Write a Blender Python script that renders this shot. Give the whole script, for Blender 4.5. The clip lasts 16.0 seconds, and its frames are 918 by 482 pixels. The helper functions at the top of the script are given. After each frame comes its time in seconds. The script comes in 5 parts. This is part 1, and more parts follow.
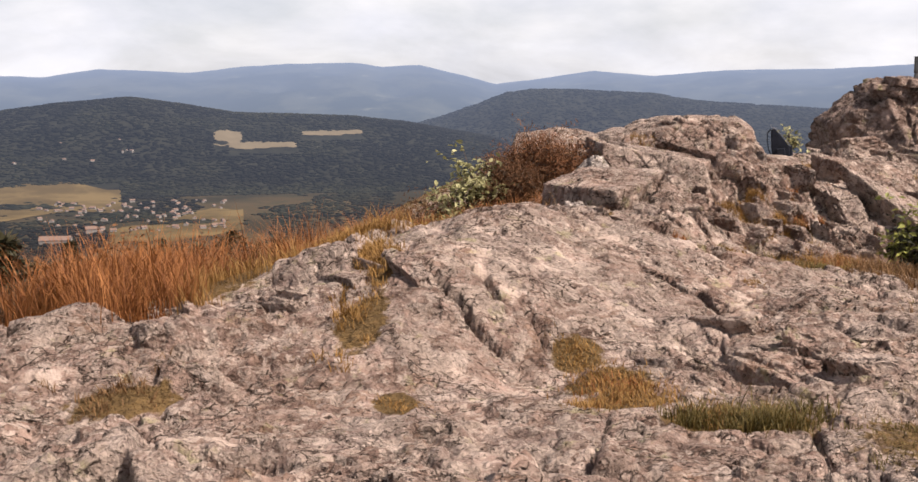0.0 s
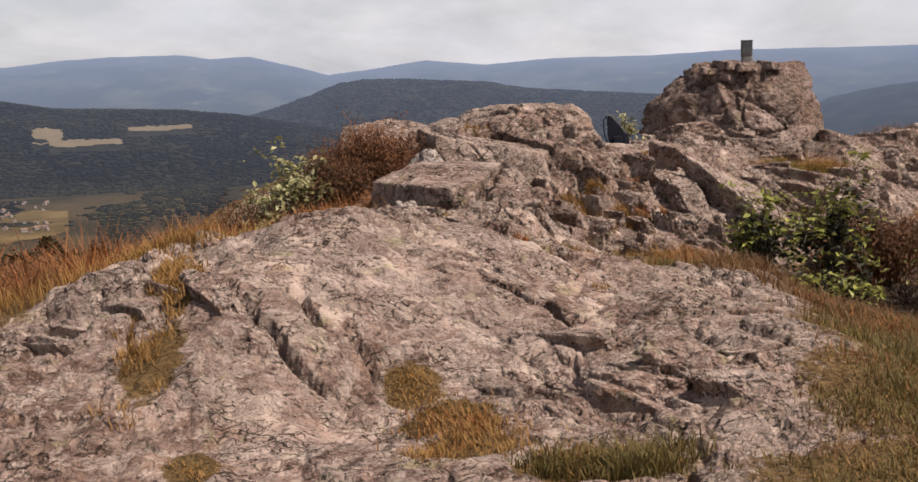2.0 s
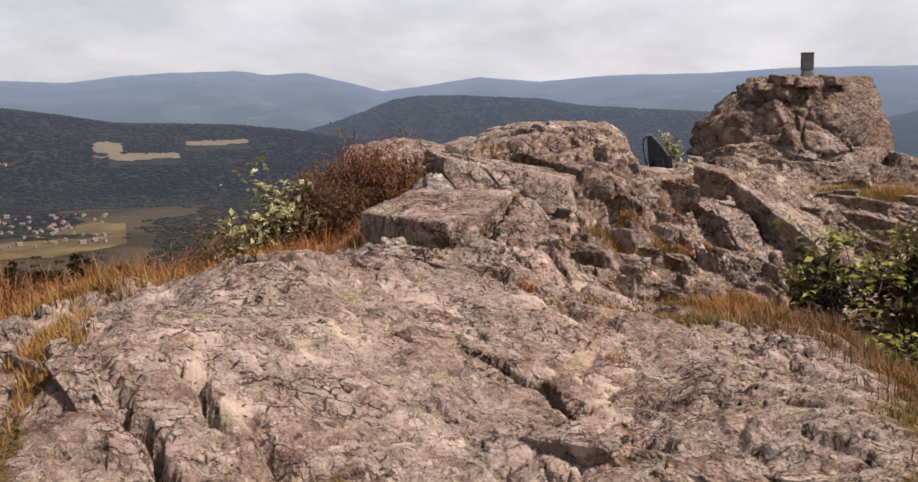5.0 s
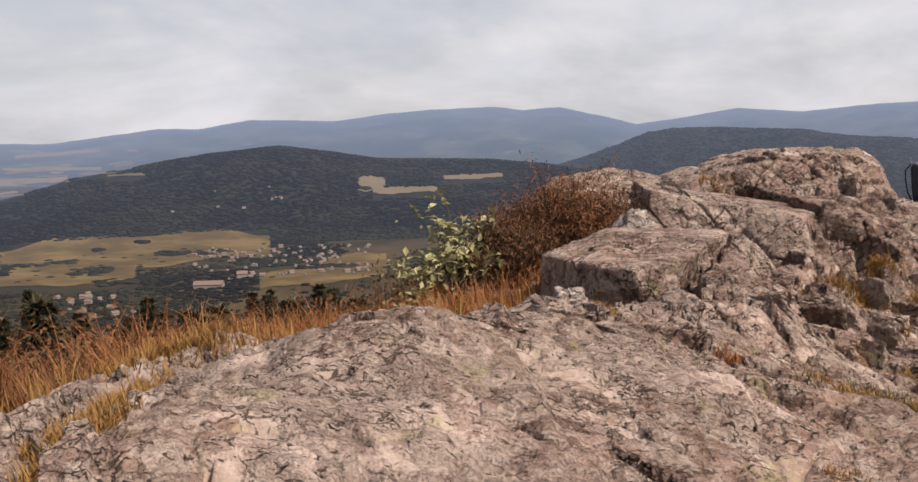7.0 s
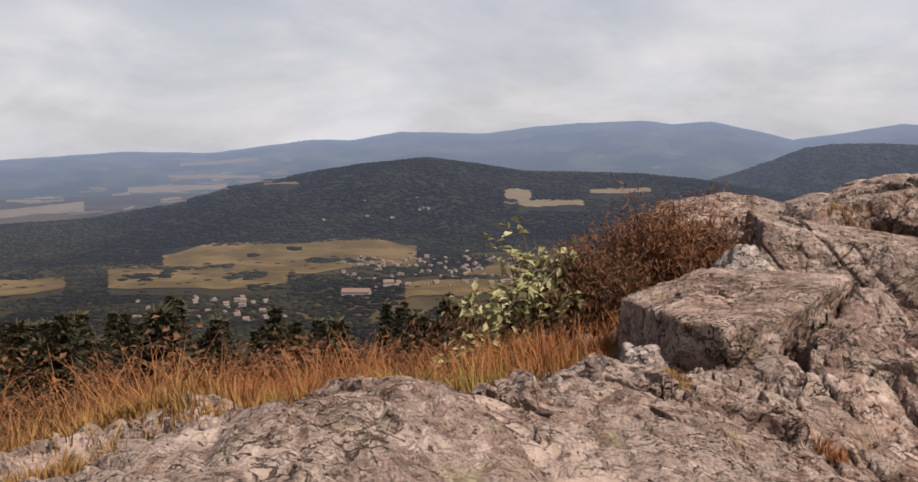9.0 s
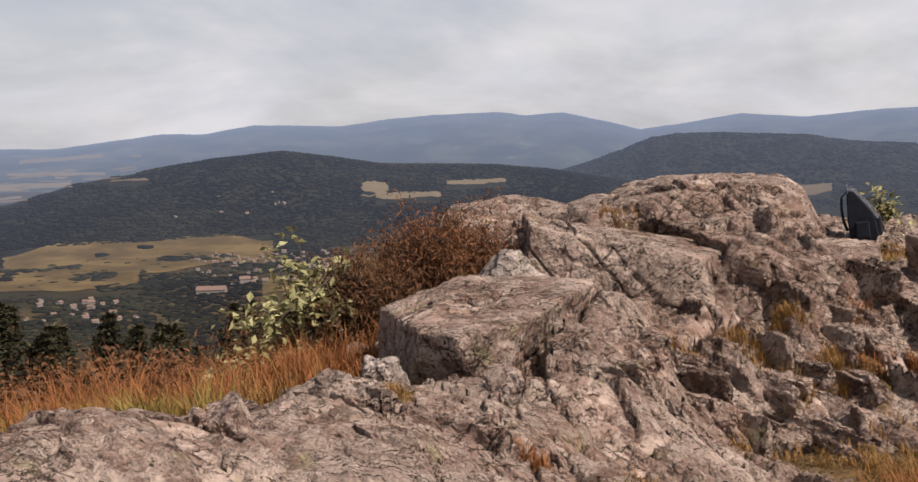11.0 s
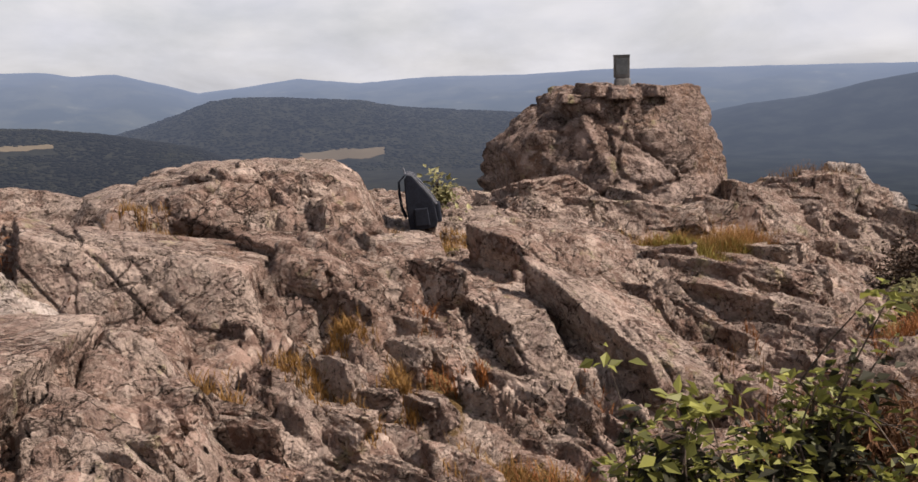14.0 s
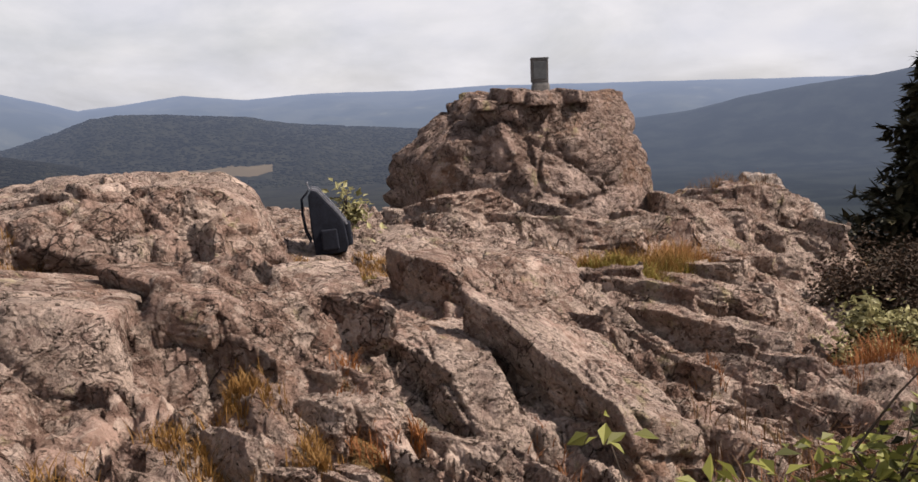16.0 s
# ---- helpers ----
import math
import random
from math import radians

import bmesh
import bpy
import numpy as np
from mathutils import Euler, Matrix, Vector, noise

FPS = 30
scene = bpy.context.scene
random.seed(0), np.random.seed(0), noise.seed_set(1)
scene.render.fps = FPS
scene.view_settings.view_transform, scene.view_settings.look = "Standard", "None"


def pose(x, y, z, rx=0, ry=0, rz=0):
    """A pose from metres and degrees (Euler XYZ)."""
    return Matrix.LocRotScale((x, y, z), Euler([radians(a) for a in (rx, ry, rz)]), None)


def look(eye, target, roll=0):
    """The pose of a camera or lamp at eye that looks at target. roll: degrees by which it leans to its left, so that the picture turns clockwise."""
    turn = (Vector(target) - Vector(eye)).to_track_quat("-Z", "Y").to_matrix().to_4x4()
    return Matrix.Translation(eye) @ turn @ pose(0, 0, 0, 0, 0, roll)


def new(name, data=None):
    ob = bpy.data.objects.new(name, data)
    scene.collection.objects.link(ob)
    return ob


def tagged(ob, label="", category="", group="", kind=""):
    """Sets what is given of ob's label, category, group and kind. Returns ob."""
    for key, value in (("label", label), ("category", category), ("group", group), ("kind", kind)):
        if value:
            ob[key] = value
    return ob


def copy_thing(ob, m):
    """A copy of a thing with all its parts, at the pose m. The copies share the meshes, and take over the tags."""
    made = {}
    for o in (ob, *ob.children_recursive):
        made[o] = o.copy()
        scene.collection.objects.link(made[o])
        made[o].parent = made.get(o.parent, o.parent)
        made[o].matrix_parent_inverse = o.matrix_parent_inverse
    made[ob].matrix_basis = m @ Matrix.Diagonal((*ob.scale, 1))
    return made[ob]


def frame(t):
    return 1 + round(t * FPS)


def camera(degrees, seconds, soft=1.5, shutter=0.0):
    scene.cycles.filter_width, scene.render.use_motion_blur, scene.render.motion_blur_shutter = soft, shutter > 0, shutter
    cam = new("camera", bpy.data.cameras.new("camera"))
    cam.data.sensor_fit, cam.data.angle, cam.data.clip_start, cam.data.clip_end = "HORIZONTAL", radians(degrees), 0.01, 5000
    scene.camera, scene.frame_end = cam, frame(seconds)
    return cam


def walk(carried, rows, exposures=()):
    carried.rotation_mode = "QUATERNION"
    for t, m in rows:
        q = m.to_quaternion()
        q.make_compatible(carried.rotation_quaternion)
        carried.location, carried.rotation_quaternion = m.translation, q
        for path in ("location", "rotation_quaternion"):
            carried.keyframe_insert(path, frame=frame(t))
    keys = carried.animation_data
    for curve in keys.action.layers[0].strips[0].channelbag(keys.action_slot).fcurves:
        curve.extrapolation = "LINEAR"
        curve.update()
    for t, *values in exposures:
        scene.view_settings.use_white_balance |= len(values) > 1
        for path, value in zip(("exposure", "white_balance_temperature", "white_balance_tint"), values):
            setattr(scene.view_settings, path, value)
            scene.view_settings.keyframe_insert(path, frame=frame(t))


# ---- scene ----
cam = camera(47.8, 16.0)
PATH = [
    (0, (-0.222, -0.469, 1.579), (-0.28, 1.511, 1.306), -0.4),
    (0.5, (-0.191, -0.275, 1.602), (-0.182, 1.705, 1.324), -1.2),
    (1, (-0.156, -0.015, 1.565), (-0.075, 1.963, 1.284), -1.8),
    (1.5, (-0.137, 0.222, 1.569), (0.029, 2.194, 1.279), -1.8),
    (2, (-0.091, 0.469, 1.576), (0.159, 2.431, 1.28), -1.4),
    (2.5, (0.098, 0.735, 1.571), (0.376, 2.694, 1.276), -1.8),
    (3, (0.25, 1.033, 1.572), (0.538, 2.99, 1.275), -2.1),
    (5.5, (0.623, 2.285, 1.534), (0.68, 4.269, 1.289), -1.1),
    (6, (0.777, 2.613, 1.521), (0.712, 4.599, 1.295), -1.4),
    (6.5, (0.905, 2.963, 1.497), (0.708, 4.942, 1.287), -1.7),
    (7, (0.992, 3.331, 1.467), (0.663, 5.295, 1.28), -1.8),
    (7.5, (1.045, 3.708, 1.474), (0.583, 5.647, 1.302), -1.2),
    (8, (1.129, 4.065, 1.49), (0.522, 5.965, 1.336), -1.0),
    (10.5, (1.694, 4.61, 1.565), (1.187, 6.537, 1.397), -1.5),
    (11, (1.897, 4.575, 1.612), (1.561, 6.539, 1.435), -1.8),
    (11.5, (2.015, 4.744, 1.608), (1.858, 6.729, 1.428), -1.7),
    (12, (2.081, 4.96, 1.611), (2.085, 6.951, 1.42), -1.7),
    (12.5, (2.116, 5.184, 1.614), (2.266, 7.168, 1.408), -1.8),
    (13, (2.14, 5.375, 1.683), (2.414, 7.341, 1.445), -1.7),
    (13.5, (2.152, 5.638, 1.73), (2.532, 7.584, 1.469), -1.6),
    (14, (2.113, 5.961, 1.721), (2.598, 7.883, 1.454), -1.4),
    (14.5, (2.101, 6.292, 1.71), (2.669, 8.19, 1.436), -1.2),
    (15, (2.141, 6.595, 1.685), (2.767, 8.476, 1.416), -1.4),
    (15.5, (2.194, 6.894, 1.644), (2.859, 8.763, 1.391), -1.7),
    (16, (2.255, 7.214, 1.624), (2.942, 9.077, 1.382), -1.7),
]
walk(cam, [(t, look(eye, target, roll)) for t, eye, target, roll in PATH],
     exposures=[(0.0, 0.78, 6500, 14.0), (0.5, 0.72, 6500, 14.0), (1.5, 0.52, 6500, 14.0), (3.0, 0.42, 6500, 14.0), (5.5, 0.54, 6500, 14.0), (8.0, 0.37, 6500, 14.0), (12.5, 0.36, 6500, 14.0), (14.5, 0.48, 6500, 14.0), (16.0, 0.50, 6500, 14.0)])

# ---- sky, sun ----
SUN_AZ, SUN_EL = 118.0, 52.0        # degrees right of +y, and above the horizon
world = bpy.data.worlds.new("sky")
scene.world = world
world.use_nodes = True
wn, wl = world.node_tree.nodes, world.node_tree.links
wn.clear()
w_out = wn.new("ShaderNodeOutputWorld")
w_bg = wn.new("ShaderNodeBackground")
w_sky = wn.new("ShaderNodeTexSky")
w_sky.sky_type = "NISHITA"
w_sky.sun_disc = False
w_sky.sun_elevation = radians(SUN_EL)
w_sky.sun_rotation = radians(SUN_AZ)
w_sky.dust_density = 2.5
w_co = wn.new("ShaderNodeTexCoord")
w_map = wn.new("ShaderNodeMapping")
w_map.inputs["Scale"].default_value = (1.0, 1.0, 2.6)
w_noise = wn.new("ShaderNodeTexNoise")
w_noise.inputs["Scale"].default_value = 4.2
w_noise.inputs["Detail"].default_value = 9.0
w_noise.inputs["Roughness"].default_value = 0.58
w_noise.inputs["Distortion"].default_value = 0.4
w_ramp = wn.new("ShaderNodeValToRGB")
w_ramp.color_ramp.elements[0].position, w_ramp.color_ramp.elements[1].position = 0.36, 0.62
w_ramp.color_ramp.elements[0].color = (0.62, 0.62, 0.62, 1)
w_ramp.color_ramp.elements[1].color = (1, 1, 1, 1)
w_grey = wn.new("ShaderNodeTexNoise")
w_grey.inputs["Scale"].default_value = 7.0
w_grey.inputs["Detail"].default_value = 6.0
w_cloud = wn.new("ShaderNodeValToRGB")
w_cloud.color_ramp.elements[0].position, w_cloud.color_ramp.elements[1].position = 0.38, 0.66
w_cloud.color_ramp.elements[0].color = (7.7, 7.85, 8.3, 1)
w_cloud.color_ramp.elements[1].color = (9.0, 8.95, 9.0, 1)
w_mix = wn.new("ShaderNodeMix")
w_mix.data_type = "RGBA"
wl.new(w_co.outputs["Generated"], w_map.inputs["Vector"])
wl.new(w_map.outputs["Vector"], w_noise.inputs["Vector"])
wl.new(w_map.outputs["Vector"], w_grey.inputs["Vector"])
wl.new(w_noise.outputs["Fac"], w_ramp.inputs["Fac"])
wl.new(w_grey.outputs["Fac"], w_cloud.inputs["Fac"])
w_sep = wn.new("ShaderNodeSeparateXYZ")
w_high = wn.new("ShaderNodeMapRange")
w_high.inputs["From Min"].default_value, w_high.inputs["From Max"].default_value = 0.10, 0.75
w_high.inputs["To Min"].default_value, w_high.inputs["To Max"].default_value = 1.0, 0.25
w_cover = wn.new("ShaderNodeMath")
w_cover.operation = "MULTIPLY"
wl.new(w_co.outputs["Generated"], w_sep.inputs["Vector"])
wl.new(w_sep.outputs["Z"], w_high.inputs["Value"])
wl.new(w_ramp.outputs["Color"], w_cover.inputs[0])
wl.new(w_high.outputs["Result"], w_cover.inputs[1])
wl.new(w_cover.outputs["Value"], w_mix.inputs["Factor"])
wl.new(w_sky.outputs["Color"], w_mix.inputs["A"])
wl.new(w_cloud.outputs["Color"], w_mix.inputs["B"])
wl.new(w_mix.outputs["Result"], w_bg.inputs["Color"])
w_bg.inputs["Strength"].default_value = 0.067
wl.new(w_bg.outputs["Background"], w_out.inputs["Surface"])

sun = new("sun", bpy.data.lights.new("sun", "SUN"))
sun.data.energy = 5.0
sun.data.angle = radians(0.6)
sun.data.color = (1.0, 0.92, 0.83)
_a, _e = radians(SUN_AZ), radians(SUN_EL)
SUN_WAY = Vector((math.sin(_a) * math.cos(_e), math.cos(_a) * math.cos(_e), math.sin(_e)))
sun.matrix_world = look(SUN_WAY * 50, (0, 0, 0))


# ---- materials ----
class Nodes:
    """A node material under construction."""

    def __init__(self, name):
        self.mat = bpy.data.materials.new(name)
        self.mat.use_nodes = True
        self.tree = self.mat.node_tree
        self.tree.nodes.clear()
        self.out = self.add("ShaderNodeOutputMaterial")
        self.bsdf = self.add("ShaderNodeBsdfPrincipled")
        self.link(self.bsdf.outputs["BSDF"], self.out.inputs["Surface"])
        self.geo = self.add("ShaderNodeNewGeometry")
        self.pos = self.geo.outputs["Position"]

    def add(self, kind):
        return self.tree.nodes.new(kind)

    def link(self, a, b):
        self.tree.links.new(a, b)

    def put(self, socket, value):
        if isinstance(value, bpy.types.NodeSocket):
            self.link(value, socket)
        elif isinstance(value, tuple) and len(value) == 3 and socket.type == "RGBA":
            socket.default_value = (*value, 1)
        else:
            socket.default_value = value

    def coords(self, scale=(1, 1, 1), turn=(0, 0, 0), source=None):
        m = self.add("ShaderNodeMapping")
        self.put(m.inputs["Vector"], source or self.pos)
        m.inputs["Scale"].default_value = scale
        m.inputs["Rotation"].default_value = [radians(a) for a in turn]
        return m.outputs["Vector"]

    def noise(self, scale, detail=6.0, rough=0.55, warp=0.0, at=None):
        n = self.add("ShaderNodeTexNoise")
        self.put(n.inputs["Vector"], at or self.pos)
        n.inputs["Scale"].default_value = scale
        n.inputs["Detail"].default_value = detail
        n.inputs["Roughness"].default_value = rough
        n.inputs["Distortion"].default_value = warp
        return n.outputs["Fac"]

    def cells(self, scale, at=None, feature="F1", out="Distance"):
        n = self.add("ShaderNodeTexVoronoi")
        n.feature = feature
        self.put(n.inputs["Vector"], at or self.pos)
        n.inputs["Scale"].default_value = scale
        return n.outputs[out]

    def step(self, value, low, high):
        n = self.add("ShaderNodeMapRange")
        n.interpolation_type = "SMOOTHSTEP"
        self.put(n.inputs["Value"], value)
        n.inputs["From Min"].default_value, n.inputs["From Max"].default_value = low, high
        return n.outputs["Result"]

    def math(self, op, a, b=0.0):
        n = self.add("ShaderNodeMath")
        n.operation = op
        self.put(n.inputs[0], a)
        self.put(n.inputs[1], b)
        return n.outputs[0]

    def mix(self, fac, a, b):
        n = self.add("ShaderNodeMix")
        n.data_type = "RGBA"
        self.put(n.inputs["Factor"], fac)
        self.put(n.inputs["A"], a)
        self.put(n.inputs["B"], b)
        return n.outputs["Result"]

    def bump(self, height, strength, distance, before=None):
        n = self.add("ShaderNodeBump")
        self.put(n.inputs["Height"], height)
        n.inputs["Strength"].default_value = strength
        n.inputs["Distance"].default_value = distance
        if before:
            self.link(before, n.inputs["Normal"])
        return n.outputs["Normal"]

    def attribute(self, name):
        n = self.add("ShaderNodeAttribute")
        n.attribute_name = name
        return n.outputs["Fac"]

    def done(self, colour, rough=0.8, normal=None, metal=0.0, spec=0.3):
        self.put(self.bsdf.inputs["Base Color"], colour)
        self.put(self.bsdf.inputs["Roughness"], rough)
        self.put(self.bsdf.inputs["Metallic"], metal)
        self.put(self.bsdf.inputs["Specular IOR Level"], spec)
        if normal:
            self.link(normal, self.bsdf.inputs["Normal"])
        return self.mat


def rock_material(name, mid=(0.285, 0.192, 0.150), deep=(0.150, 0.093, 0.070), crust=(0.455, 0.356, 0.290), cover=0.0, turn=50.0):
    """Foliated pinkish rock with crisp patches of pale crust lichen, dark crevices and dry soil in the joints."""
    n = Nodes(name)
    grain = n.coords((1.0, 2.6, 1.7), (15, 0, turn))
    slant = n.coords((1.0, 1.7, 1.3), (0, 20, turn))
    broad = n.noise(0.9, 4, 0.5)
    streak = n.noise(3.2, 6, 0.55, 0.1, grain)
    colour = n.mix(n.step(streak, 0.36, 0.58), deep, mid)
    colour = n.mix(n.math("MULTIPLY", n.step(broad, 0.45, 0.65), 0.4), colour, (0.300, 0.236, 0.206))
    # rusty stains
    rust = n.noise(2.2, 7, 0.6, 0.2, n.coords((1, 1, 0.6), (0, 0, 20)))
    colour = n.mix(n.math("MULTIPLY", n.step(rust, 0.54, 0.66), 0.5), colour, (0.230, 0.132, 0.082))
    # pale crust in blotches of three sizes, thick in some places and thin in others
    lean = n.math("MULTIPLY", n.math("SUBTRACT", broad, 0.5), 0.30)
    large = n.math("ADD", n.noise(4.5, 5, 0.55, 0.3), lean)
    middle = n.math("ADD", n.noise(11, 4, 0.55, 0.3, slant), lean)
    small = n.math("ADD", n.noise(26, 4, 0.6, 0.2), lean)
    pale = n.math("MAXIMUM", n.step(large, 0.525 - cover, 0.550 - cover), n.math("MULTIPLY", n.step(middle, 0.535 - cover, 0.560 - cover), 0.85))
    pale = n.math("MAXIMUM", pale, n.math("MULTIPLY", n.step(small, 0.565 - cover, 0.600 - cover), 0.45))
    warped = n.add("ShaderNodeVectorMath")
    warped.operation = "MULTIPLY_ADD"
    n.put(warped.inputs[0], slant)
    warped.inputs[1].default_value = (1.0, 1.0, 1.0)
    n.put(warped.inputs[2], n.math("MULTIPLY", n.noise(6, 6, 0.65), 0.28))
    flaked = warped.outputs["Vector"]
    flake = n.cells(12, flaked, "F1", "Color")
    pale = n.math("MAXIMUM", pale, n.math("MULTIPLY", n.step(n.math("ADD", flake, n.math("MULTIPLY", lean, 1.5)), 0.60 - cover, 0.66 - cover), 0.45))
    rings = n.cells(5.5, None, "F1")
    pale = n.math("MAXIMUM", pale, n.step(n.math("ADD", rings, n.math("MULTIPLY", middle, 0.5)), 0.40, 0.37))
    tone = n.mix(n.step(n.noise(8, 4), 0.35, 0.65), crust, (crust[0] * 0.76, crust[1] * 0.74, crust[2] * 0.72))
    fine = n.noise(70, 5, 0.65)
    colour = n.mix(n.math("MULTIPLY", pale, 0.78), colour, tone)
    colour = n.mix(n.math("MULTIPLY", n.step(fine, 0.56, 0.40), 0.20), colour, (deep[0] * 0.6, deep[1] * 0.6, deep[2] * 0.6))
    green = n.noise(4.0, 8, 0.7, 0.1, n.coords((1, 1, 1), (0, 0, 70)))
    colour = n.mix(n.math("MULTIPLY", n.step(green, 0.58, 0.66), 0.5), colour, (0.300, 0.262, 0.130))

    # crevices, their darkness put into the colour: seams between some flakes, broken lines along the grain, and short
    # gaps
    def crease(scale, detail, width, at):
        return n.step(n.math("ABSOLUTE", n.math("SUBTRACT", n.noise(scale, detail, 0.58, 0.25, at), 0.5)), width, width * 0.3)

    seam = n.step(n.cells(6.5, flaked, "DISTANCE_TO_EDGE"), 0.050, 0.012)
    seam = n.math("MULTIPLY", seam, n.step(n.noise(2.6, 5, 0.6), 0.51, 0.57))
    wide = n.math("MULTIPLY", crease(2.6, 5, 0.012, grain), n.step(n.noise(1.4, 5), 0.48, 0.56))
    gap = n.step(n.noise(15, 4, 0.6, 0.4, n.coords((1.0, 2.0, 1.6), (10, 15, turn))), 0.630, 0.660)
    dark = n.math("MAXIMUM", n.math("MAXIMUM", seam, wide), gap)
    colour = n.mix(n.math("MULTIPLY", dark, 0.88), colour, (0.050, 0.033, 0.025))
    soil = n.math("ADD", n.attribute("soil"), n.math("MULTIPLY", n.math("SUBTRACT", n.noise(9, 8, 0.7), 0.5), 1.1))
    earth = n.mix(n.noise(30, 5), (0.076, 0.047, 0.020), (0.182, 0.110, 0.044))
    colour = n.mix(n.step(soil, 0.45, 0.62), colour, earth)
    # relief: layers, crust that stands proud, crevices, chipped faces and grain
    height = n.math("ADD", n.math("MULTIPLY", streak, 0.5), n.math("MULTIPLY", pale, 0.09))
    height = n.math("SUBTRACT", height, n.math("MULTIPLY", dark, 0.60))
    normal = n.bump(height, 1.0, 0.05)
    chips = n.math("ADD", n.cells(7, flaked), n.math("MULTIPLY", n.cells(19, flaked), 0.5))
    normal = n.bump(n.math("MULTIPLY", chips, n.step(n.noise(2.2, 5, 0.6), 0.36, 0.54)), 1.0, 0.08, normal)
    normal = n.bump(fine, 0.8, 0.012, normal)
    return n.done(colour, 0.92, normal, spec=0.12)


def plain_material(name, a, b, scale, rough=0.8, bump=0.3, distance=0.01, spec=0.3):
    """Two tones over a coarse and a fine noise, with relief."""
    n = Nodes(name)
    t = n.math("ADD", n.math("MULTIPLY", n.noise(scale, 6), 0.6), n.math("MULTIPLY", n.noise(scale * 6, 5), 0.4))
    return n.done(n.mix(n.step(t, 0.35, 0.65), a, b), rough, n.bump(n.noise(scale * 8, 6), bump, distance), spec=spec)


def leaf_material(name, a, b, through_leaf=0.25, rough=0.65):
    """Leaves or blades, each with its own tone, letting some light through."""
    n = Nodes(name)
    tone = n.geo.outputs["Random Per Island"]
    colour = n.mix(n.math("ADD", n.math("MULTIPLY", tone, 0.75), n.math("MULTIPLY", n.noise(2.5, 3), 0.25)), a, b)
    n.done(colour, rough, spec=0.2)
    thin = n.add("ShaderNodeBsdfTranslucent")
    n.put(thin.inputs["Color"], colour)
    mixed = n.add("ShaderNodeMixShader")
    mixed.inputs["Fac"].default_value = through_leaf
    n.link(n.bsdf.outputs["BSDF"], mixed.inputs[1])
    n.link(thin.outputs["BSDF"], mixed.inputs[2])
    n.link(mixed.outputs["Shader"], n.out.inputs["Surface"])
    return n.mat


# colour of the haze that the far materials give off
HAZE_GLOW = (0.240, 0.288, 0.395)


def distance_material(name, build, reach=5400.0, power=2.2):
    """Far land, haze mixed into its surface: the land's own colour, and with distance more of the air's glow emitted.
    """
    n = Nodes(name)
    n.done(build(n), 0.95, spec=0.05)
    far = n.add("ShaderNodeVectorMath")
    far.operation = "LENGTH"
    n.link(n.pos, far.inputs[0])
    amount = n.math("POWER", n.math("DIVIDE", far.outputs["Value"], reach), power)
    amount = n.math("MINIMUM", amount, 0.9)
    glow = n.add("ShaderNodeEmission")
    n.put(glow.inputs["Color"], HAZE_GLOW)
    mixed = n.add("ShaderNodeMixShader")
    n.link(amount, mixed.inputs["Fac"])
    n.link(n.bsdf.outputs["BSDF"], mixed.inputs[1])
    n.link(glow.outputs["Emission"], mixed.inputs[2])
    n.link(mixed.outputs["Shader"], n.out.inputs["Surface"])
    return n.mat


def wood_colour(n):
    t = n.noise(0.02, 8, 0.65)
    fine = n.noise(0.09, 6, 0.7)
    c = n.mix(n.step(t, 0.35, 0.65), (0.008, 0.008, 0.006), (0.020, 0.019, 0.013))
    return n.mix(n.math("MULTIPLY", n.step(fine, 0.5, 0.72), 0.6), c, (0.028, 0.025, 0.016))


def valley_colour(n):
    t = n.noise(0.0035, 5, 0.5, 0.3)
    fine = n.noise(0.03, 7, 0.65)
    c = n.mix(n.step(t, 0.44, 0.56), (0.015, 0.013, 0.007), (0.052, 0.036, 0.017))
    field = n.cells(0.006, None, "F1", "Color")
    c = n.mix(0.25, c, n.mix(field, (0.026, 0.023, 0.011), (0.095, 0.068, 0.035)))
    return n.mix(n.math("MULTIPLY", n.step(fine, 0.5, 0.66), 0.55), c, (0.028, 0.027, 0.014))


def mountain_colour(n):
    t = n.noise(0.0045, 9, 0.62)
    c = n.mix(n.step(t, 0.4, 0.62), (0.014, 0.020, 0.014), (0.043, 0.047, 0.031))
    return n.mix(n.step(n.noise(0.009, 6, 0.6), 0.62, 0.7), c, (0.086, 0.086, 0.058))


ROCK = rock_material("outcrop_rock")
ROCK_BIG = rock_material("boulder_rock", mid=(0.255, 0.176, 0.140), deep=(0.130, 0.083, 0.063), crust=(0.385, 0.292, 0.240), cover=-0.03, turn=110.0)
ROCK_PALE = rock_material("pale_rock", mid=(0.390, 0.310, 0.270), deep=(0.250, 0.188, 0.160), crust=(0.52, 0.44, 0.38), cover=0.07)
SLOPE = plain_material("slope_earth", (0.030, 0.022, 0.011), (0.090, 0.052, 0.022), 0.35, 0.95, 0.5, 0.1)
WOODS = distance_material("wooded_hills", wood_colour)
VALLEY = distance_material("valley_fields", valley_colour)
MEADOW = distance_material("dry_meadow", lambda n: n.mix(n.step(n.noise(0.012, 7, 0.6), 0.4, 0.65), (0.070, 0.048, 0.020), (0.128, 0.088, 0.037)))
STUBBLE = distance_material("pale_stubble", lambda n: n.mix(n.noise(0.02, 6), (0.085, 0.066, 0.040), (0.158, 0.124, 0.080)))
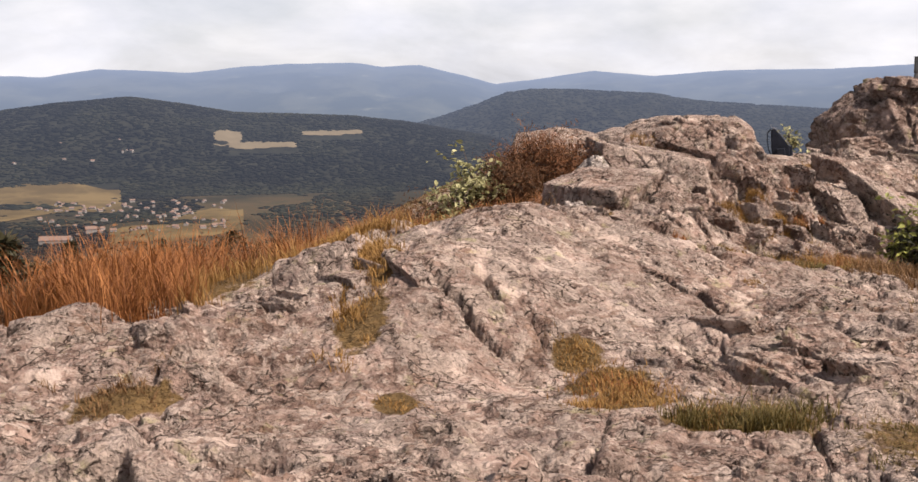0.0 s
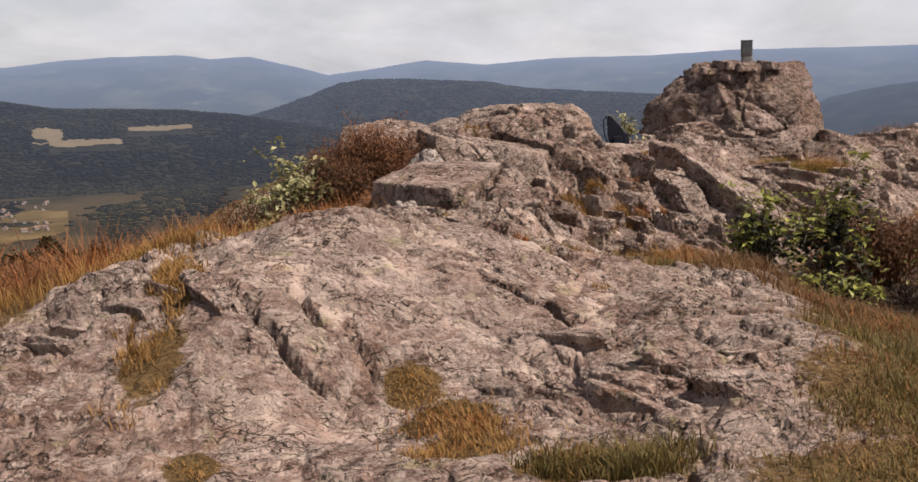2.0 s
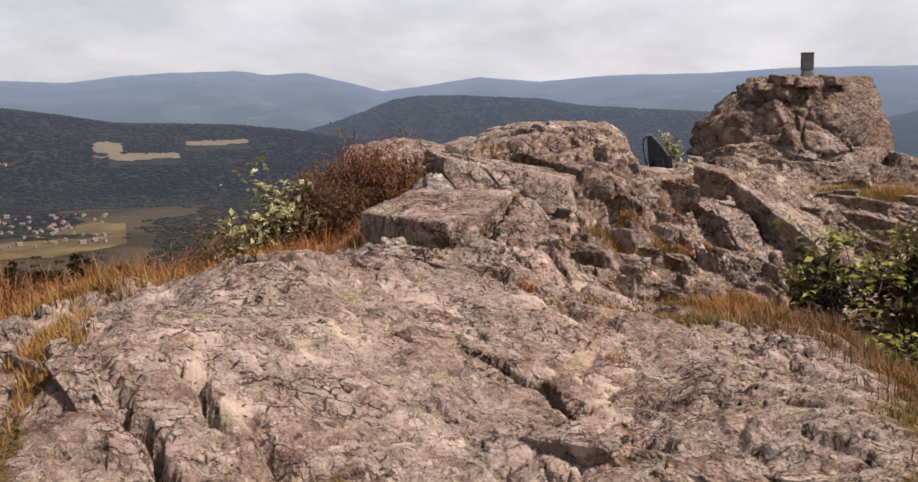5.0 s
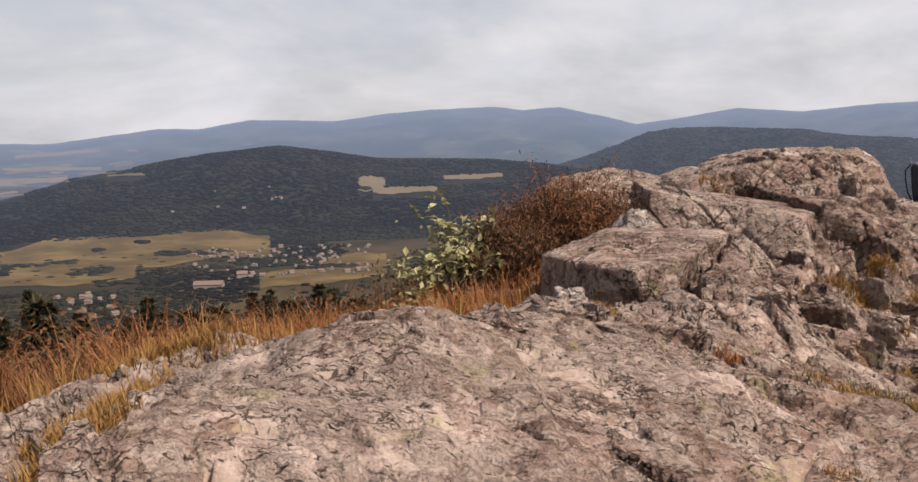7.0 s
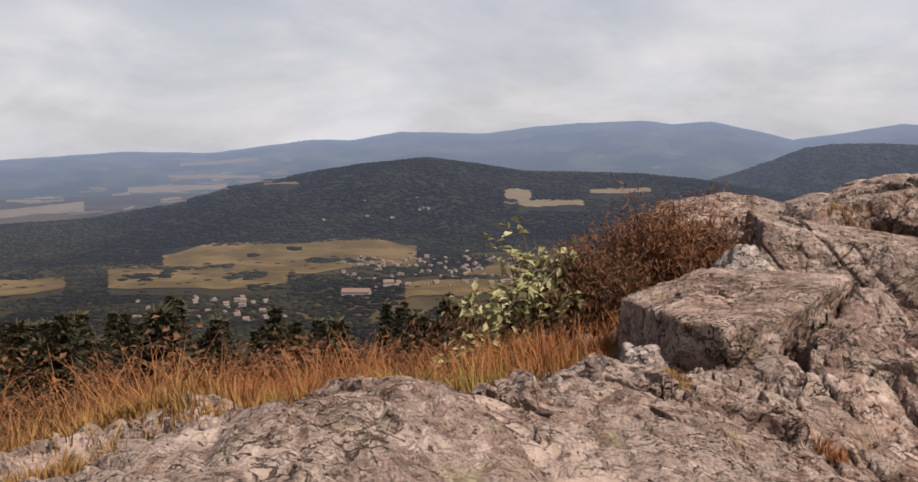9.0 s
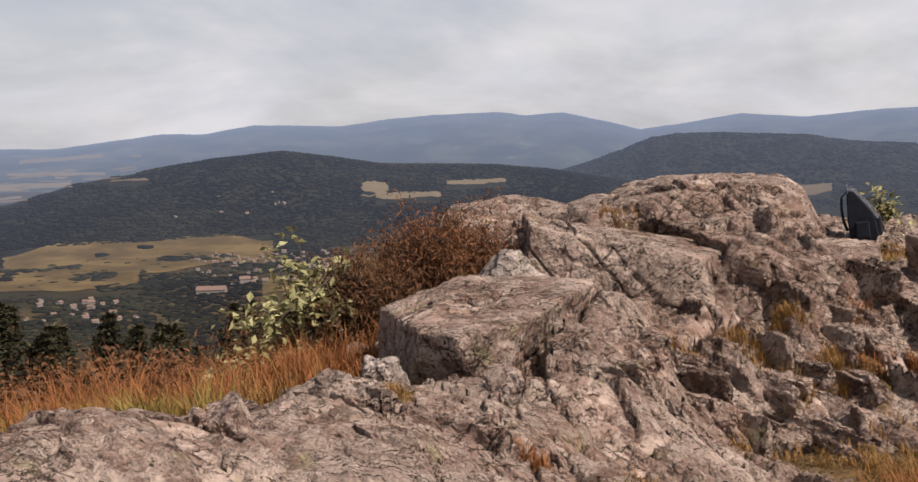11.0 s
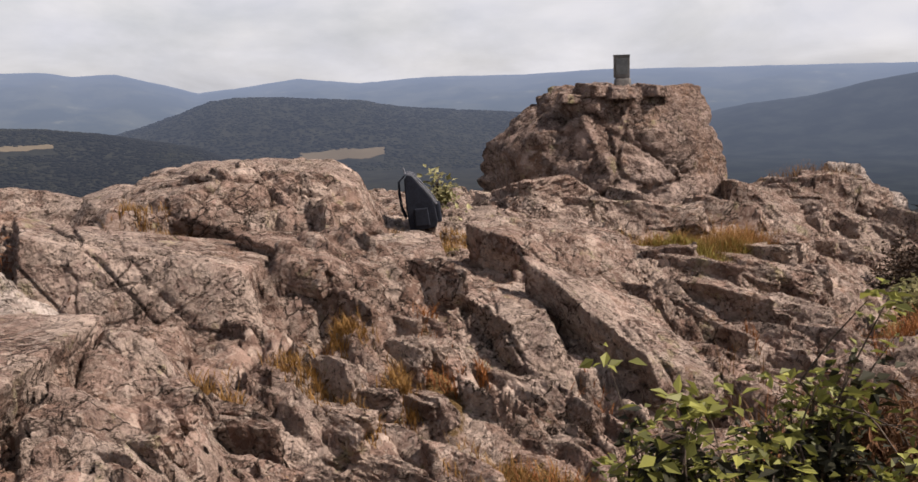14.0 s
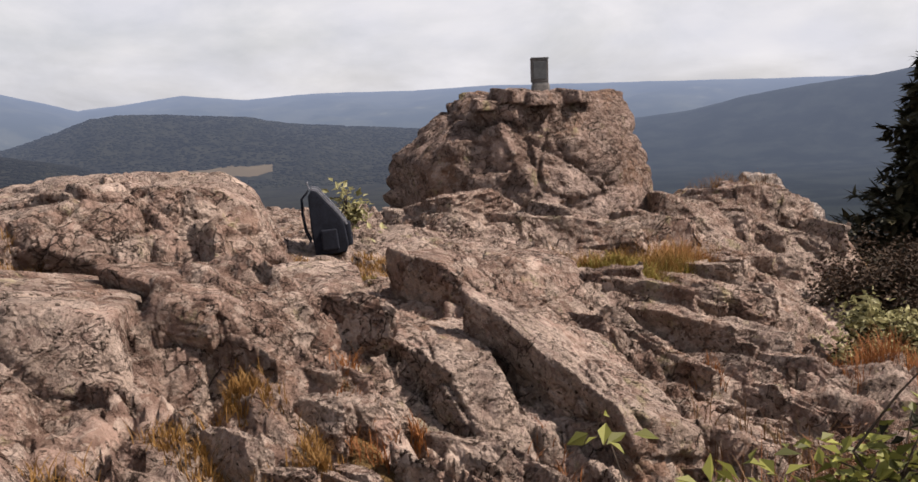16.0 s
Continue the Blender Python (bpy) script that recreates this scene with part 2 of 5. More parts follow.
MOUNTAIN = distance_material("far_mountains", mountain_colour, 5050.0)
RIDGE = distance_material("hazed_wooded_ridge", lambda n: n.mix(n.step(n.noise(0.012, 9, 0.65), 0.4, 0.66), (0.003, 0.005, 0.005), (0.013, 0.016, 0.014)), 5500.0, 1.9)
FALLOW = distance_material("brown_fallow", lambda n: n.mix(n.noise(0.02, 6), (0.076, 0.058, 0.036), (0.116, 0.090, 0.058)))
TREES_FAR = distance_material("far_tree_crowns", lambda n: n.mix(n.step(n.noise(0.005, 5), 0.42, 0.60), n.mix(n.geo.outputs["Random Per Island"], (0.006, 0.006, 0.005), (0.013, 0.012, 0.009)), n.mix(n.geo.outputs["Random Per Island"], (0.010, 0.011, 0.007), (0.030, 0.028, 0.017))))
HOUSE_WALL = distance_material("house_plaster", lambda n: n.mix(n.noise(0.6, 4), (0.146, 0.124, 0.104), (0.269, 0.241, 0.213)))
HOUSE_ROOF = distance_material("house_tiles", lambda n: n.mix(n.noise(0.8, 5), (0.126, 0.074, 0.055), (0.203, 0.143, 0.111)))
GRASS_RUST = leaf_material("rust_grass", (0.13, 0.042, 0.014), (0.36, 0.150, 0.048))
GRASS_STRAW = leaf_material("straw_grass", (0.156, 0.078, 0.023), (0.335, 0.187, 0.058))
GRASS_OLIVE = leaf_material("olive_grass", (0.046, 0.038, 0.010), (0.180, 0.124, 0.038))
GRASS_GREEN = leaf_material("yellow_green_grass", (0.101, 0.078, 0.016), (0.328, 0.265, 0.066))
GRASS_BROWN = leaf_material("brown_grass", (0.082, 0.041, 0.017), (0.234, 0.129, 0.055))
LEAF_GREEN = leaf_material("bramble_leaf", (0.030, 0.034, 0.010), (0.36, 0.35, 0.085), 0.3, 0.5)
# near-black leaf colour that stands for shade inside a shrub
LEAF_SHADE = leaf_material("shaded_inner_leaf", (0.008, 0.009, 0.005), (0.039, 0.035, 0.016), 0.1, 0.7)
LEAF_PALE = leaf_material("pale_leaf", (0.117, 0.109, 0.035), (0.452, 0.413, 0.211), 0.3, 0.5)
LEAF_BROWN = leaf_material("dead_heather", (0.051, 0.025, 0.013), (0.172, 0.082, 0.037), 0.15, 0.8)
# very dark leaf tone; below the brambles it stands in for shade
LEAF_DARK = leaf_material("dark_leaf", (0.018, 0.013, 0.009), (0.075, 0.046, 0.028), 0.1, 0.8)
LEAF_TWIG = leaf_material("russet_twig", (0.075, 0.034, 0.017), (0.24, 0.105, 0.046), 0.15, 0.8)
NEEDLES = leaf_material("fir_needles", (0.016, 0.017, 0.009), (0.065, 0.055, 0.026), 0.1, 0.6)
BARK = plain_material("bark", (0.039, 0.027, 0.020), (0.109, 0.078, 0.055), 9.0, 0.9, 0.6, 0.01)


# ---- noise and mesh tools ----
def hashed(ix, iy, iz=0, seed=0):
    h = (ix.astype(np.int64) * 374761393 + iy.astype(np.int64) * 668265263 + np.asarray(iz).astype(np.int64) * 2147483647 + seed * 1274126177) & 0xFFFFFFFF
    h = ((h ^ (h >> 13)) * 1274126177) & 0xFFFFFFFF
    h = ((h ^ (h >> 16)) * 2246822519) & 0xFFFFFFFF
    return ((h ^ (h >> 15)) & 0xFFFFFF) / float(0x1000000)


def vnoise(x, y, seed=0):
    ix, iy = np.floor(x), np.floor(y)
    fx, fy = x - ix, y - iy
    fx, fy = fx * fx * (3 - 2 * fx), fy * fy * (3 - 2 * fy)
    a, b = hashed(ix, iy, 0, seed), hashed(ix + 1, iy, 0, seed)
    c, d = hashed(ix, iy + 1, 0, seed), hashed(ix + 1, iy + 1, 0, seed)
    return (a + (b - a) * fx) * (1 - fy) + (c + (d - c) * fx) * fy - 0.5


def fbm(x, y, seed=0, octaves=4, rough=0.5):
    total, amp = 0.0, 1.0
    for k in range(octaves):
        total = total + amp * vnoise(x * 2 ** k + 17.3 * k, y * 2 ** k - 9.1 * k, seed + k)
        amp *= rough
    return total


def vnoise3(p, seed=0):
    i = np.floor(p)
    f = p - i
    f = f * f * (3 - 2 * f)
    out = 0.0
    for dx in (0, 1):
        for dy in (0, 1):
            for dz in (0, 1):
                w = (f[:, 0] if dx else 1 - f[:, 0]) * (f[:, 1] if dy else 1 - f[:, 1]) * (f[:, 2] if dz else 1 - f[:, 2])
                out = out + w * hashed(i[:, 0] + dx, i[:, 1] + dy, i[:, 2] + dz, seed)
    return out - 0.5


def fbm3(p, seed=0, octaves=4, rough=0.5):
    return sum(rough ** k * vnoise3(p * 2 ** k + 5.7 * k, seed + k) for k in range(octaves))


def facets(x, y, size, seed, tilt, lift, crack, width, fall=0.0):
    """Broken rock: each cell a little plane of its own tilt and height, with a groove between cells."""
    u, v = x / size, y / size
    iu, iv = np.floor(u), np.floor(v)
    best, second = np.full(u.shape, 9.0), np.full(u.shape, 9.0)
    bu, bv = np.zeros_like(u), np.zeros_like(u)
    cu, cv = np.zeros_like(u), np.zeros_like(u)
    for du in (-1, 0, 1):
        for dv in (-1, 0, 1):
            a, b = iu + du, iv + dv
            px, py = a + hashed(a, b, 1, seed), b + hashed(a, b, 2, seed)
            d = np.hypot(u - px, v - py)
            near = d < best
            second = np.where(near, best, np.minimum(second, d))
            best = np.where(near, d, best)
            bu, bv = np.where(near, a, bu), np.where(near, b, bv)
            cu, cv = np.where(near, px, cu), np.where(near, py, cv)
    gx, gy = hashed(bu, bv, 3, seed) - 0.5, hashed(bu, bv, 4, seed) - 0.5
    z = (u - cu) * size * gx * tilt + (v - cv) * size * (gy * tilt - fall) + (hashed(bu, bv, 5, seed) - 0.5) * lift
    return z - crack * np.exp(-(second - best) / width)


def smooth(t):
    t = np.clip(t, 0, 1)
    return t * t * (3 - 2 * t)


def grid_mesh(name, verts, rows, cols, material_index=None, materials=(), shade=True):
    """A mesh from a rows x cols sheet of places."""
    me = bpy.data.meshes.new(name)
    i = np.arange(rows * cols).reshape(rows, cols)
    quads = np.stack([i[:-1, :-1], i[:-1, 1:], i[1:, 1:], i[1:, :-1]], -1).reshape(-1, 4)
    return fill(me, verts, quads, materials, material_index, shade)


def fill(me, verts, faces, materials=(), material_index=None, shade=False):
    k = faces.shape[1]
    me.vertices.add(len(verts))
    me.vertices.foreach_set("co", np.asarray(verts, np.float32).ravel())
    me.loops.add(faces.size)
    me.loops.foreach_set("vertex_index", faces.astype(np.int32).ravel())
    me.polygons.add(len(faces))
    me.polygons.foreach_set("loop_start", np.arange(0, faces.size, k, dtype=np.int32))
    me.polygons.foreach_set("loop_total", np.full(len(faces), k, np.int32))
    for m in materials:
        me.materials.append(m)
    if material_index is not None:
        me.polygons.foreach_set("material_index", np.asarray(material_index, np.int32))
    me.polygons.foreach_set("use_smooth", np.full(len(faces), shade))
    me.update(calc_edges=True)
    me.validate()
    return me


def part(name, bm, material, parent, label=""):
    """Links a bmesh as one mesh object under a thing or a part."""
    me = bpy.data.meshes.new(name)
    bm.to_mesh(me)
    bm.free()
    me.materials.append(material)
    ob = new(name, me)
    ob.parent = parent
    return tagged(ob, label)


def mesh_part(name, me, parent, label=""):
    ob = new(name, me)
    ob.parent = parent
    return tagged(ob, label)


# ---- the shape of the outcrop ----
# broad swells: x, y, radius, height
NEAR_SWELLS = [
    (-2.5, 0, 1.4, -0.08), (0.5, 0, 2.2, 0.29), (-0.5, 3, 1.4, 0.09), (4.5, 3.5, 1.4, -0.13),
    (2.5, 4, 2.2, 0.26), (-2.5, 4.5, 0.9, -0.13), (0, 5.5, 0.4, -0.14), (1.25, 5.5, 0.4, -0.09),
    (-0.75, 5.75, 0.4, 0.07), (-2, 6, 0.9, 0.17), (2.5, 6, 0.9, 0.2), (-0.5, 6.5, 0.9, 0.41),
    (-1.5, 7.5, 0.9, 0.2), (0, 7.75, 0.4, 0.13), (-0.5, 8, 0.6, 0.15), (0.5, 8, 1.4, 0.56),
    (3, 8, 1.4, 0.23), (-1.25, 8.25, 0.4, 0.19), (5, 8.5, 1.4, -0.28), (7.5, 9, 1.4, 0.09),
    (0.75, 9.25, 0.6, 0.25), (1.5, 9.25, 0.4, 0.09), (1.75, 9.75, 0.4, 0.21), (6, 10, 2.2, -0.3),
]
MIDDLE_SWELLS = [
    (1.75, 10.25, 0.4, 0.15), (1, 10.5, 0.9, 0.38), (2.5, 10.5, 0.4, -0.13), (4.5, 10.5, 0.9, -0.21),
    (0.75, 10.75, 0.4, -0.01), (1.75, 10.75, 0.4, 0.44), (3.25, 11, 0.4, -0.12), (-3, 11.5, 1.4, -0.25),
    (0.75, 11.75, 0.6, 0.18), (2.25, 11.75, 0.6, 0.11), (7.5, 12, 1.4, -0.6), (10.5, 12, 1.4, -0.41),
    (3.75, 12.25, 0.4, 0.07), (-3, 12.5, 1.4, -0.41), (3, 12.5, 0.6, 0.4), (5.25, 12.5, 0.4, -0.11),
    (4.25, 12.75, 0.6, 0.15), (-3, 13, 2.2, -0.33), (-2, 13, 1.4, -0.44), (0.5, 13, 1.4, 0.14),
    (9, 13, 1.4, 0.68), (10.5, 13, 1.4, -0.39), (12, 13.5, 1.4, 0.16), (5, 13.75, 0.6, 0.42),
]
FAR_SWELLS = [
    (7.5, 13.75, 0.6, -0.3), (-2, 14, 1.4, -0.54), (1, 14, 1.4, 0.24), (2.5, 14, 2.2, 0.75),
    (6.25, 14, 0.6, 0.22), (8.5, 14.5, 0.9, -0.68), (10, 14.5, 1.4, -0.58), (7.5, 15.25, 0.4, 0.21),
    (-3, 15.5, 1.4, 0.12), (1.5, 15.5, 1.4, -0.26), (5, 15.5, 1.4, 0.42), (11.5, 16, 2.2, -0.51),
    (12.5, 16, 1.4, -0.44), (5.75, 16.25, 0.4, 0.28), (4.5, 17.5, 1.4, 0.13), (7, 17.5, 2.2, 0.48),
    (9.5, 17.5, 1.4, 0.2), (11.5, 17.5, 1.4, -0.36), (12.5, 18, 1.4, -0.42), (11.5, 18.5, 1.4, -0.3),
    (8.5, 19, 1.4, 0.31), (10, 19.5, 2.2, 0.15), (11.5, 20, 1.4, 0.36), (12.5, 21.5, 1.4, -0.16),
]
# ledges with steep sides: x, y, turn, half length, half depth, top, rise along, rise across
LEDGES = [
    (1.75, 12.72, -8, 0.95, 0.36, 0.82, -0.13, 0.06),
    (2.40, 13.45, -8, 0.72, 0.50, 1.12, 0.0, 0.06),
    (11.4, 20.4, 8, 0.90, 0.60, 0.36, 0.04, 0.05),
    (0.75, 14.25, -6, 0.60, 0.35, 0.95, -0.05, 0.0),
    (3.10, 13.05, -20, 0.28, 0.25, 0.80, -0.10, 0.05),
]


def swell(x, y):
    z = -0.274 - 0.053 * np.clip(x, -4, 12) + 0.034 * np.clip(y, 0, 22)
    for cx, cy, r, h in NEAR_SWELLS + MIDDLE_SWELLS + FAR_SWELLS:
        z = z + h * np.exp(-((x - cx) ** 2 + (y - cy) ** 2) / r ** 2)
    return z


def edge_drop(x, y):
    """How far the ridge falls away past its edges."""
    left = np.interp(y, [-10, 4, 7, 8.2, 9.3, 10.5, 11.5, 12.2, 13, 13.6, 16, 20, 26], [-4.0, -3.3, -2.5, -1.5, -0.3, 0.08, 0.45, 0.75, 0.7, 0.25, 0.5, 1.2, 2.5]) - x
    right = x - np.interp(y, [-10, 6, 10, 13, 14, 18, 20, 26], [5.0, 5.0, 5.6, 7.7, 8.5, 11.7, 13.0, 14.0])
    back = y - 23.5
    d = np.maximum(np.maximum(left, 3.2 * right), back)
    return 0.30 * (np.sqrt(np.maximum(d, 0) ** 2 + 0.16) - 0.4) + 0.50 * np.maximum(d - 2.4, 0)


def ribbed(x, y):
    """Standing ribs of tilted strata: how strongly the rock is ribbed at a place."""
    a = np.exp(-((((x - 4.0) / 1.5) ** 2 + ((y - 11.9) / 1.0) ** 2) ** 2))
    b = np.exp(-((((x - 6.2) / 1.6) ** 2 + ((y - 13.3) / 0.9) ** 2) ** 2))
    c = np.exp(-((((x - 2.6) / 0.9) ** 2 + ((y - 10.8) / 0.8) ** 2) ** 2))
    return np.clip(a + b + 0.8 * c, 0, 1)


def rib_teeth(x, y, turn, spacing, along, seed):
    """Saw-toothed layers that strike along a turn, broken off at uneven lengths: a height of about -0.5 to 0.5."""
    c, s = math.cos(radians(turn)), math.sin(radians(turn))
    run = x * c + y * s
    across = (-x * s + y * c) / spacing + 0.7 * fbm(x * 0.9, y * 0.9, seed, 3) + 0.3 * fbm(x * 4, y * 4, seed + 1, 2)
    k = np.floor(across)
    saw = across - k
    tooth = np.where(saw < 0.25, saw / 0.25, (1 - saw) / 0.75)
    piece = np.floor(run / along + 7 * hashed(k, k * 0, 0, seed + 2))
    return tooth * (0.3 + 1.0 * hashed(k, piece, 0, seed + 3)) - 0.4


def gully(x, y, x0, y0, x1, y1, width, depth, seed):
    """A crack between two places, uneven along its way."""
    dx, dy = x1 - x0, y1 - y0
    length = math.hypot(dx, dy)
    t = ((x - x0) * dx + (y - y0) * dy) / length
    off = ((x - x0) * -dy + (y - y0) * dx) / length + 0.09 * vnoise(t * 4.5, t * 0 + seed, seed) + 0.05 * vnoise(t * 17, t * 0 + seed, seed + 3)
    ends = smooth(t / (0.4 * length)) * smooth((length - t) / (0.3 * length))
    w = width * (0.65 + 0.7 * (vnoise(t * 9, t * 0 + 3, seed) + 0.5))
    return depth * ends ** 0.6 * np.exp(-(off / (w * (0.35 + 0.65 * ends))) ** 4)


def outcrop(x, y, fine=True):
    bend = 0.07 + 0.13 * smooth((y - 8.5) / 1.0)
    wx = x + bend * fbm(x * 1.3, y * 1.3, 11, 3)
    wy = y + bend * fbm(x * 1.3, y * 1.3, 12, 3)
    z = swell(x, y)
    shelf = np.zeros_like(x)
    for cx, cy, turn, lx, ly, top, su, sv in LEDGES:
        c, s = math.cos(radians(turn)), math.sin(radians(turn))
        u, v = (wx - cx) * c + (wy - cy) * s, -(wx - cx) * s + (wy - cy) * c
        inside = np.minimum(lx - np.abs(u), ly - np.abs(v))
        soft = 0.08 if cy > 9 else 0.26
        on = smooth((inside + soft / 2) / soft)
        shelf = np.maximum(shelf, on)
        z = z + on * np.maximum(0, top + su * u + sv * v - z)
    z = z - edge_drop(x, y)
    # the leaning face stands clear in front, and a level pan lies round the pack
    front = smooth((0.78 - np.abs(x - 1.68)) / 0.15) * smooth((y - 11.25) / 0.15) * smooth((12.15 - y) / 0.1)
    z = z - front * np.maximum(0, z - (0.34 + 0.55 * np.maximum(0, y - 11.70)))
    pan = np.exp(-((((x - 3.98) / 0.50) ** 2 + ((y - 13.95) / 0.95) ** 2) ** 2))
    z = z - pan * np.maximum(0, z - 0.62)
    nook = np.exp(-((((x - 2.42) / 0.30) ** 2 + ((y - 12.78) / 0.22) ** 2) ** 2))
    z = z - nook * np.maximum(0, z - 0.70)
    crown = np.exp(-((((x - 2.45) / 0.95) ** 2 + ((y - 13.5) / 0.60) ** 2) ** 2))
    z = z - crown * np.maximum(0, z - 0.95)
    if not fine:
        return z
    calm = np.exp(-(((x - 0.9) / 1.8) ** 2 + ((y - 7.4) / 1.5) ** 2)) + np.exp(-(((x + 0.4) / 1.6) ** 2 + ((y - 4.7) / 0.8) ** 2))
    calm = calm + np.exp(-(((x - 3.3) / 0.7) ** 2 + ((y - 12.8) / 0.5) ** 2)) + np.exp(-(((x - 4.6) / 1.3) ** 2 + ((y - 15.3) / 0.9) ** 2))
    calm = np.clip(calm + np.exp(-(((x + 0.2) / 1.2) ** 2 + ((y - 6.3) / 1.0) ** 2)), 0, 1)
    # foliation strikes down to the right; cells are drawn out along it, and their tops fall away from the broken side
    c, s = math.cos(radians(-40)), math.sin(radians(-40))
    u, v = wx * c + wy * s, -wx * s + wy * c
    rough = (1 - 0.75 * calm) * (1 - 0.45 * shelf) * (1 - 0.8 * pan)
    broken = smooth((x - 1.7) / 0.6) * smooth((y - 9.4) / 0.8) * smooth((18 - y) / 2)
    z = z + rough * (1 + 0.5 * broken) * facets(u * 0.72, v, 0.72, 21, 0.34, 0.09, 0.07, 0.03, -0.05)
    c, s = math.cos(radians(-24)), math.sin(radians(-24))
    u, v = wx * c + wy * s, -wx * s + wy * c
    z = z + rough * (1 + 0.6 * broken) * facets(u * 0.70 + 3, v, 0.31, 22, 0.45, 0.055, 0.045, 0.04, 0.0)
    c, s = math.cos(radians(-55)), math.sin(radians(-55))
    u, v = wx * c + wy * s, -wx * s + wy * c
    z = z + (1 - 0.5 * calm) * facets(u * 0.75, v + 5, 0.12, 23, 0.6, 0.030, 0.016, 0.06, 0.0)
    z = z + 0.02 * fbm(x * 3.1, y * 3.1, 31, 4, 0.55)
    # thin layers that crop out along the grain
    c, s = math.cos(radians(-38)), math.sin(radians(-38))
    u, v = wx * c + wy * s, -wx * s + wy * c
    z = z + (1 - 0.5 * shelf) * (1 - 0.5 * calm) * facets(u * 0.30, v + 2, 0.17, 24, 0.34, 0.055, 0.03, 0.035, -0.06)
    z = z + calm * facets(u * 0.45 + 9, v, 0.42, 25, 0.14, 0.035, 0.025, 0.015, -0.03)
    rib = ribbed(x, y)
    ribs = 0.085 * rib_teeth(wx, wy, -48, 0.30, 0.6, 41) + 0.060 * rib_teeth(wx, wy, -44, 0.115, 0.35, 45)
    z = z + rib * (1 - shelf) * ribs
    z = z + 0.5 * broken * (1 - rib) * (1 - shelf) * (1 - pan) * (0.05 * rib_teeth(wx, wy, -42, 0.14, 0.4, 49))
    z = z - gully(x, y, 0.90, 7.13, 1.44, 6.65, 0.024, 0.55, 1)
    z = z - gully(x, y, -0.62, 6.25, -0.14, 5.62, 0.032, 0.16, 2)
    z = z - gully(x, y, -0.46, 6.45, -0.06, 6.02, 0.026, 0.14, 9)
    z = z - gully(x, y, -0.05, 6.15, 0.16, 5.75, 0.025, 0.10, 10)
    z = z - gully(x, y, -2.3, 4.95, -1.35, 5.05, 0.16, 0.22, 3)
    z = z - gully(x, y, 4.18, 12.1, 4.62, 11.45, 0.10, 0.30, 4)
    z = z - gully(x, y, 3.62, 11.95, 3.80, 11.35, 0.08, 0.25, 5)
    z = z - gully(x, y, 2.80, 11.0, 3.1, 10.4, 0.07, 0.22, 6)
    z = z - gully(x, y, 0.80, 9.60, 1.62, 10.02, 0.10, 0.15, 11)
    z = z - gully(x, y, 4.02, 12.66, 4.48, 12.38, 0.13, 0.30, 12)
    z = z - 0.32 * np.exp(-(((x - 0.84) / 0.14) ** 2 + ((y - 9.72) / 0.22) ** 2))
    z = z - gully(x, y, 2.55, 12.78, 2.95, 12.82, 0.10, 0.18, 7)
    z = z - gully(x, y, 2.42, 11.90, 2.98, 11.92, 0.11, 0.24, 8)
    return z


# hollows with soil and grass: x, y, radius along x, radius along y
HOLLOWS = [
    (-1.0, 5.75, 0.16, 0.35), (-0.72, 4.85, 0.14, 0.16), (0.32, 5.75, 0.18, 0.18), (0.48, 5.35, 0.24, 0.24), (0.50, 4.95, 0.26, 0.24), (1.02, 4.52, 0.38, 0.20), (2.3, 4.1, 0.80, 0.55),
    (3.05, 5.0, 0.90, 0.90), (3.6, 6.1, 0.90, 1.00), (4.0, 7.4, 0.75, 1.00), (-1.15, 7.0, 0.12, 0.6), (-1.0, 9.2, 0.6, 0.5), (-2.6, 8.0, 0.9, 1.6),
    (-0.35, 9.45, 0.45, 0.40), (-0.45, 10.2, 0.5, 0.5), (-0.95, 6.5, 0.10, 0.35), (2.5, 8.7, 0.5, 0.3), (3.75, 10.75, 0.4, 0.25), (3.8, 13.9, 0.30, 0.18),
    (7.1, 15.35, 0.85, 0.32), (2.0, 12.80, 0.25, 0.08), (4.6, 9.7, 1.2, 1.0), (-2.2, 4.95, 0.35, 0.18), (3.4, 11.6, 0.10, 0.3),
    (-1.4, 10.5, 0.9, 1.2), (1.55, 6.05, 0.25, 0.08), (0.8, 9.0, 0.12, 0.08), (3.35, 10.2, 0.9, 0.4), (5.4, 10.6, 0.9, 0.7), (-1.5, 8.2, 0.25, 0.25),
]


def soil_amount(x, y):
    s = np.zeros_like(x)
    for cx, cy, rx, ry in HOLLOWS:
        s = np.maximum(s, np.exp(-(((x - cx) / rx) ** 2 + ((y - cy) / ry) ** 2) * 0.7))
    return np.maximum(s, np.clip(edge_drop(x, y) * 1.2, 0, 1))


def steps(*runs):
    """Coordinates from runs of (start, end, spacing)."""
    return np.concatenate([np.linspace(a, b, max(2, int(round((b - a) / d))), endpoint=False) for a, b, d in runs] + [[runs[-1][1]]])


def surface(x, y):
    """The finished height of the outcrop; soil fills its hollows."""
    z = outcrop(x, y)
    soft = outcrop(x, y, False) - 0.02 + 0.03 * fbm(x * 3, y * 3, 51, 3)
    k = smooth((soil_amount(x, y) - 0.25) / 0.5)
    return z + k * (soft - z)


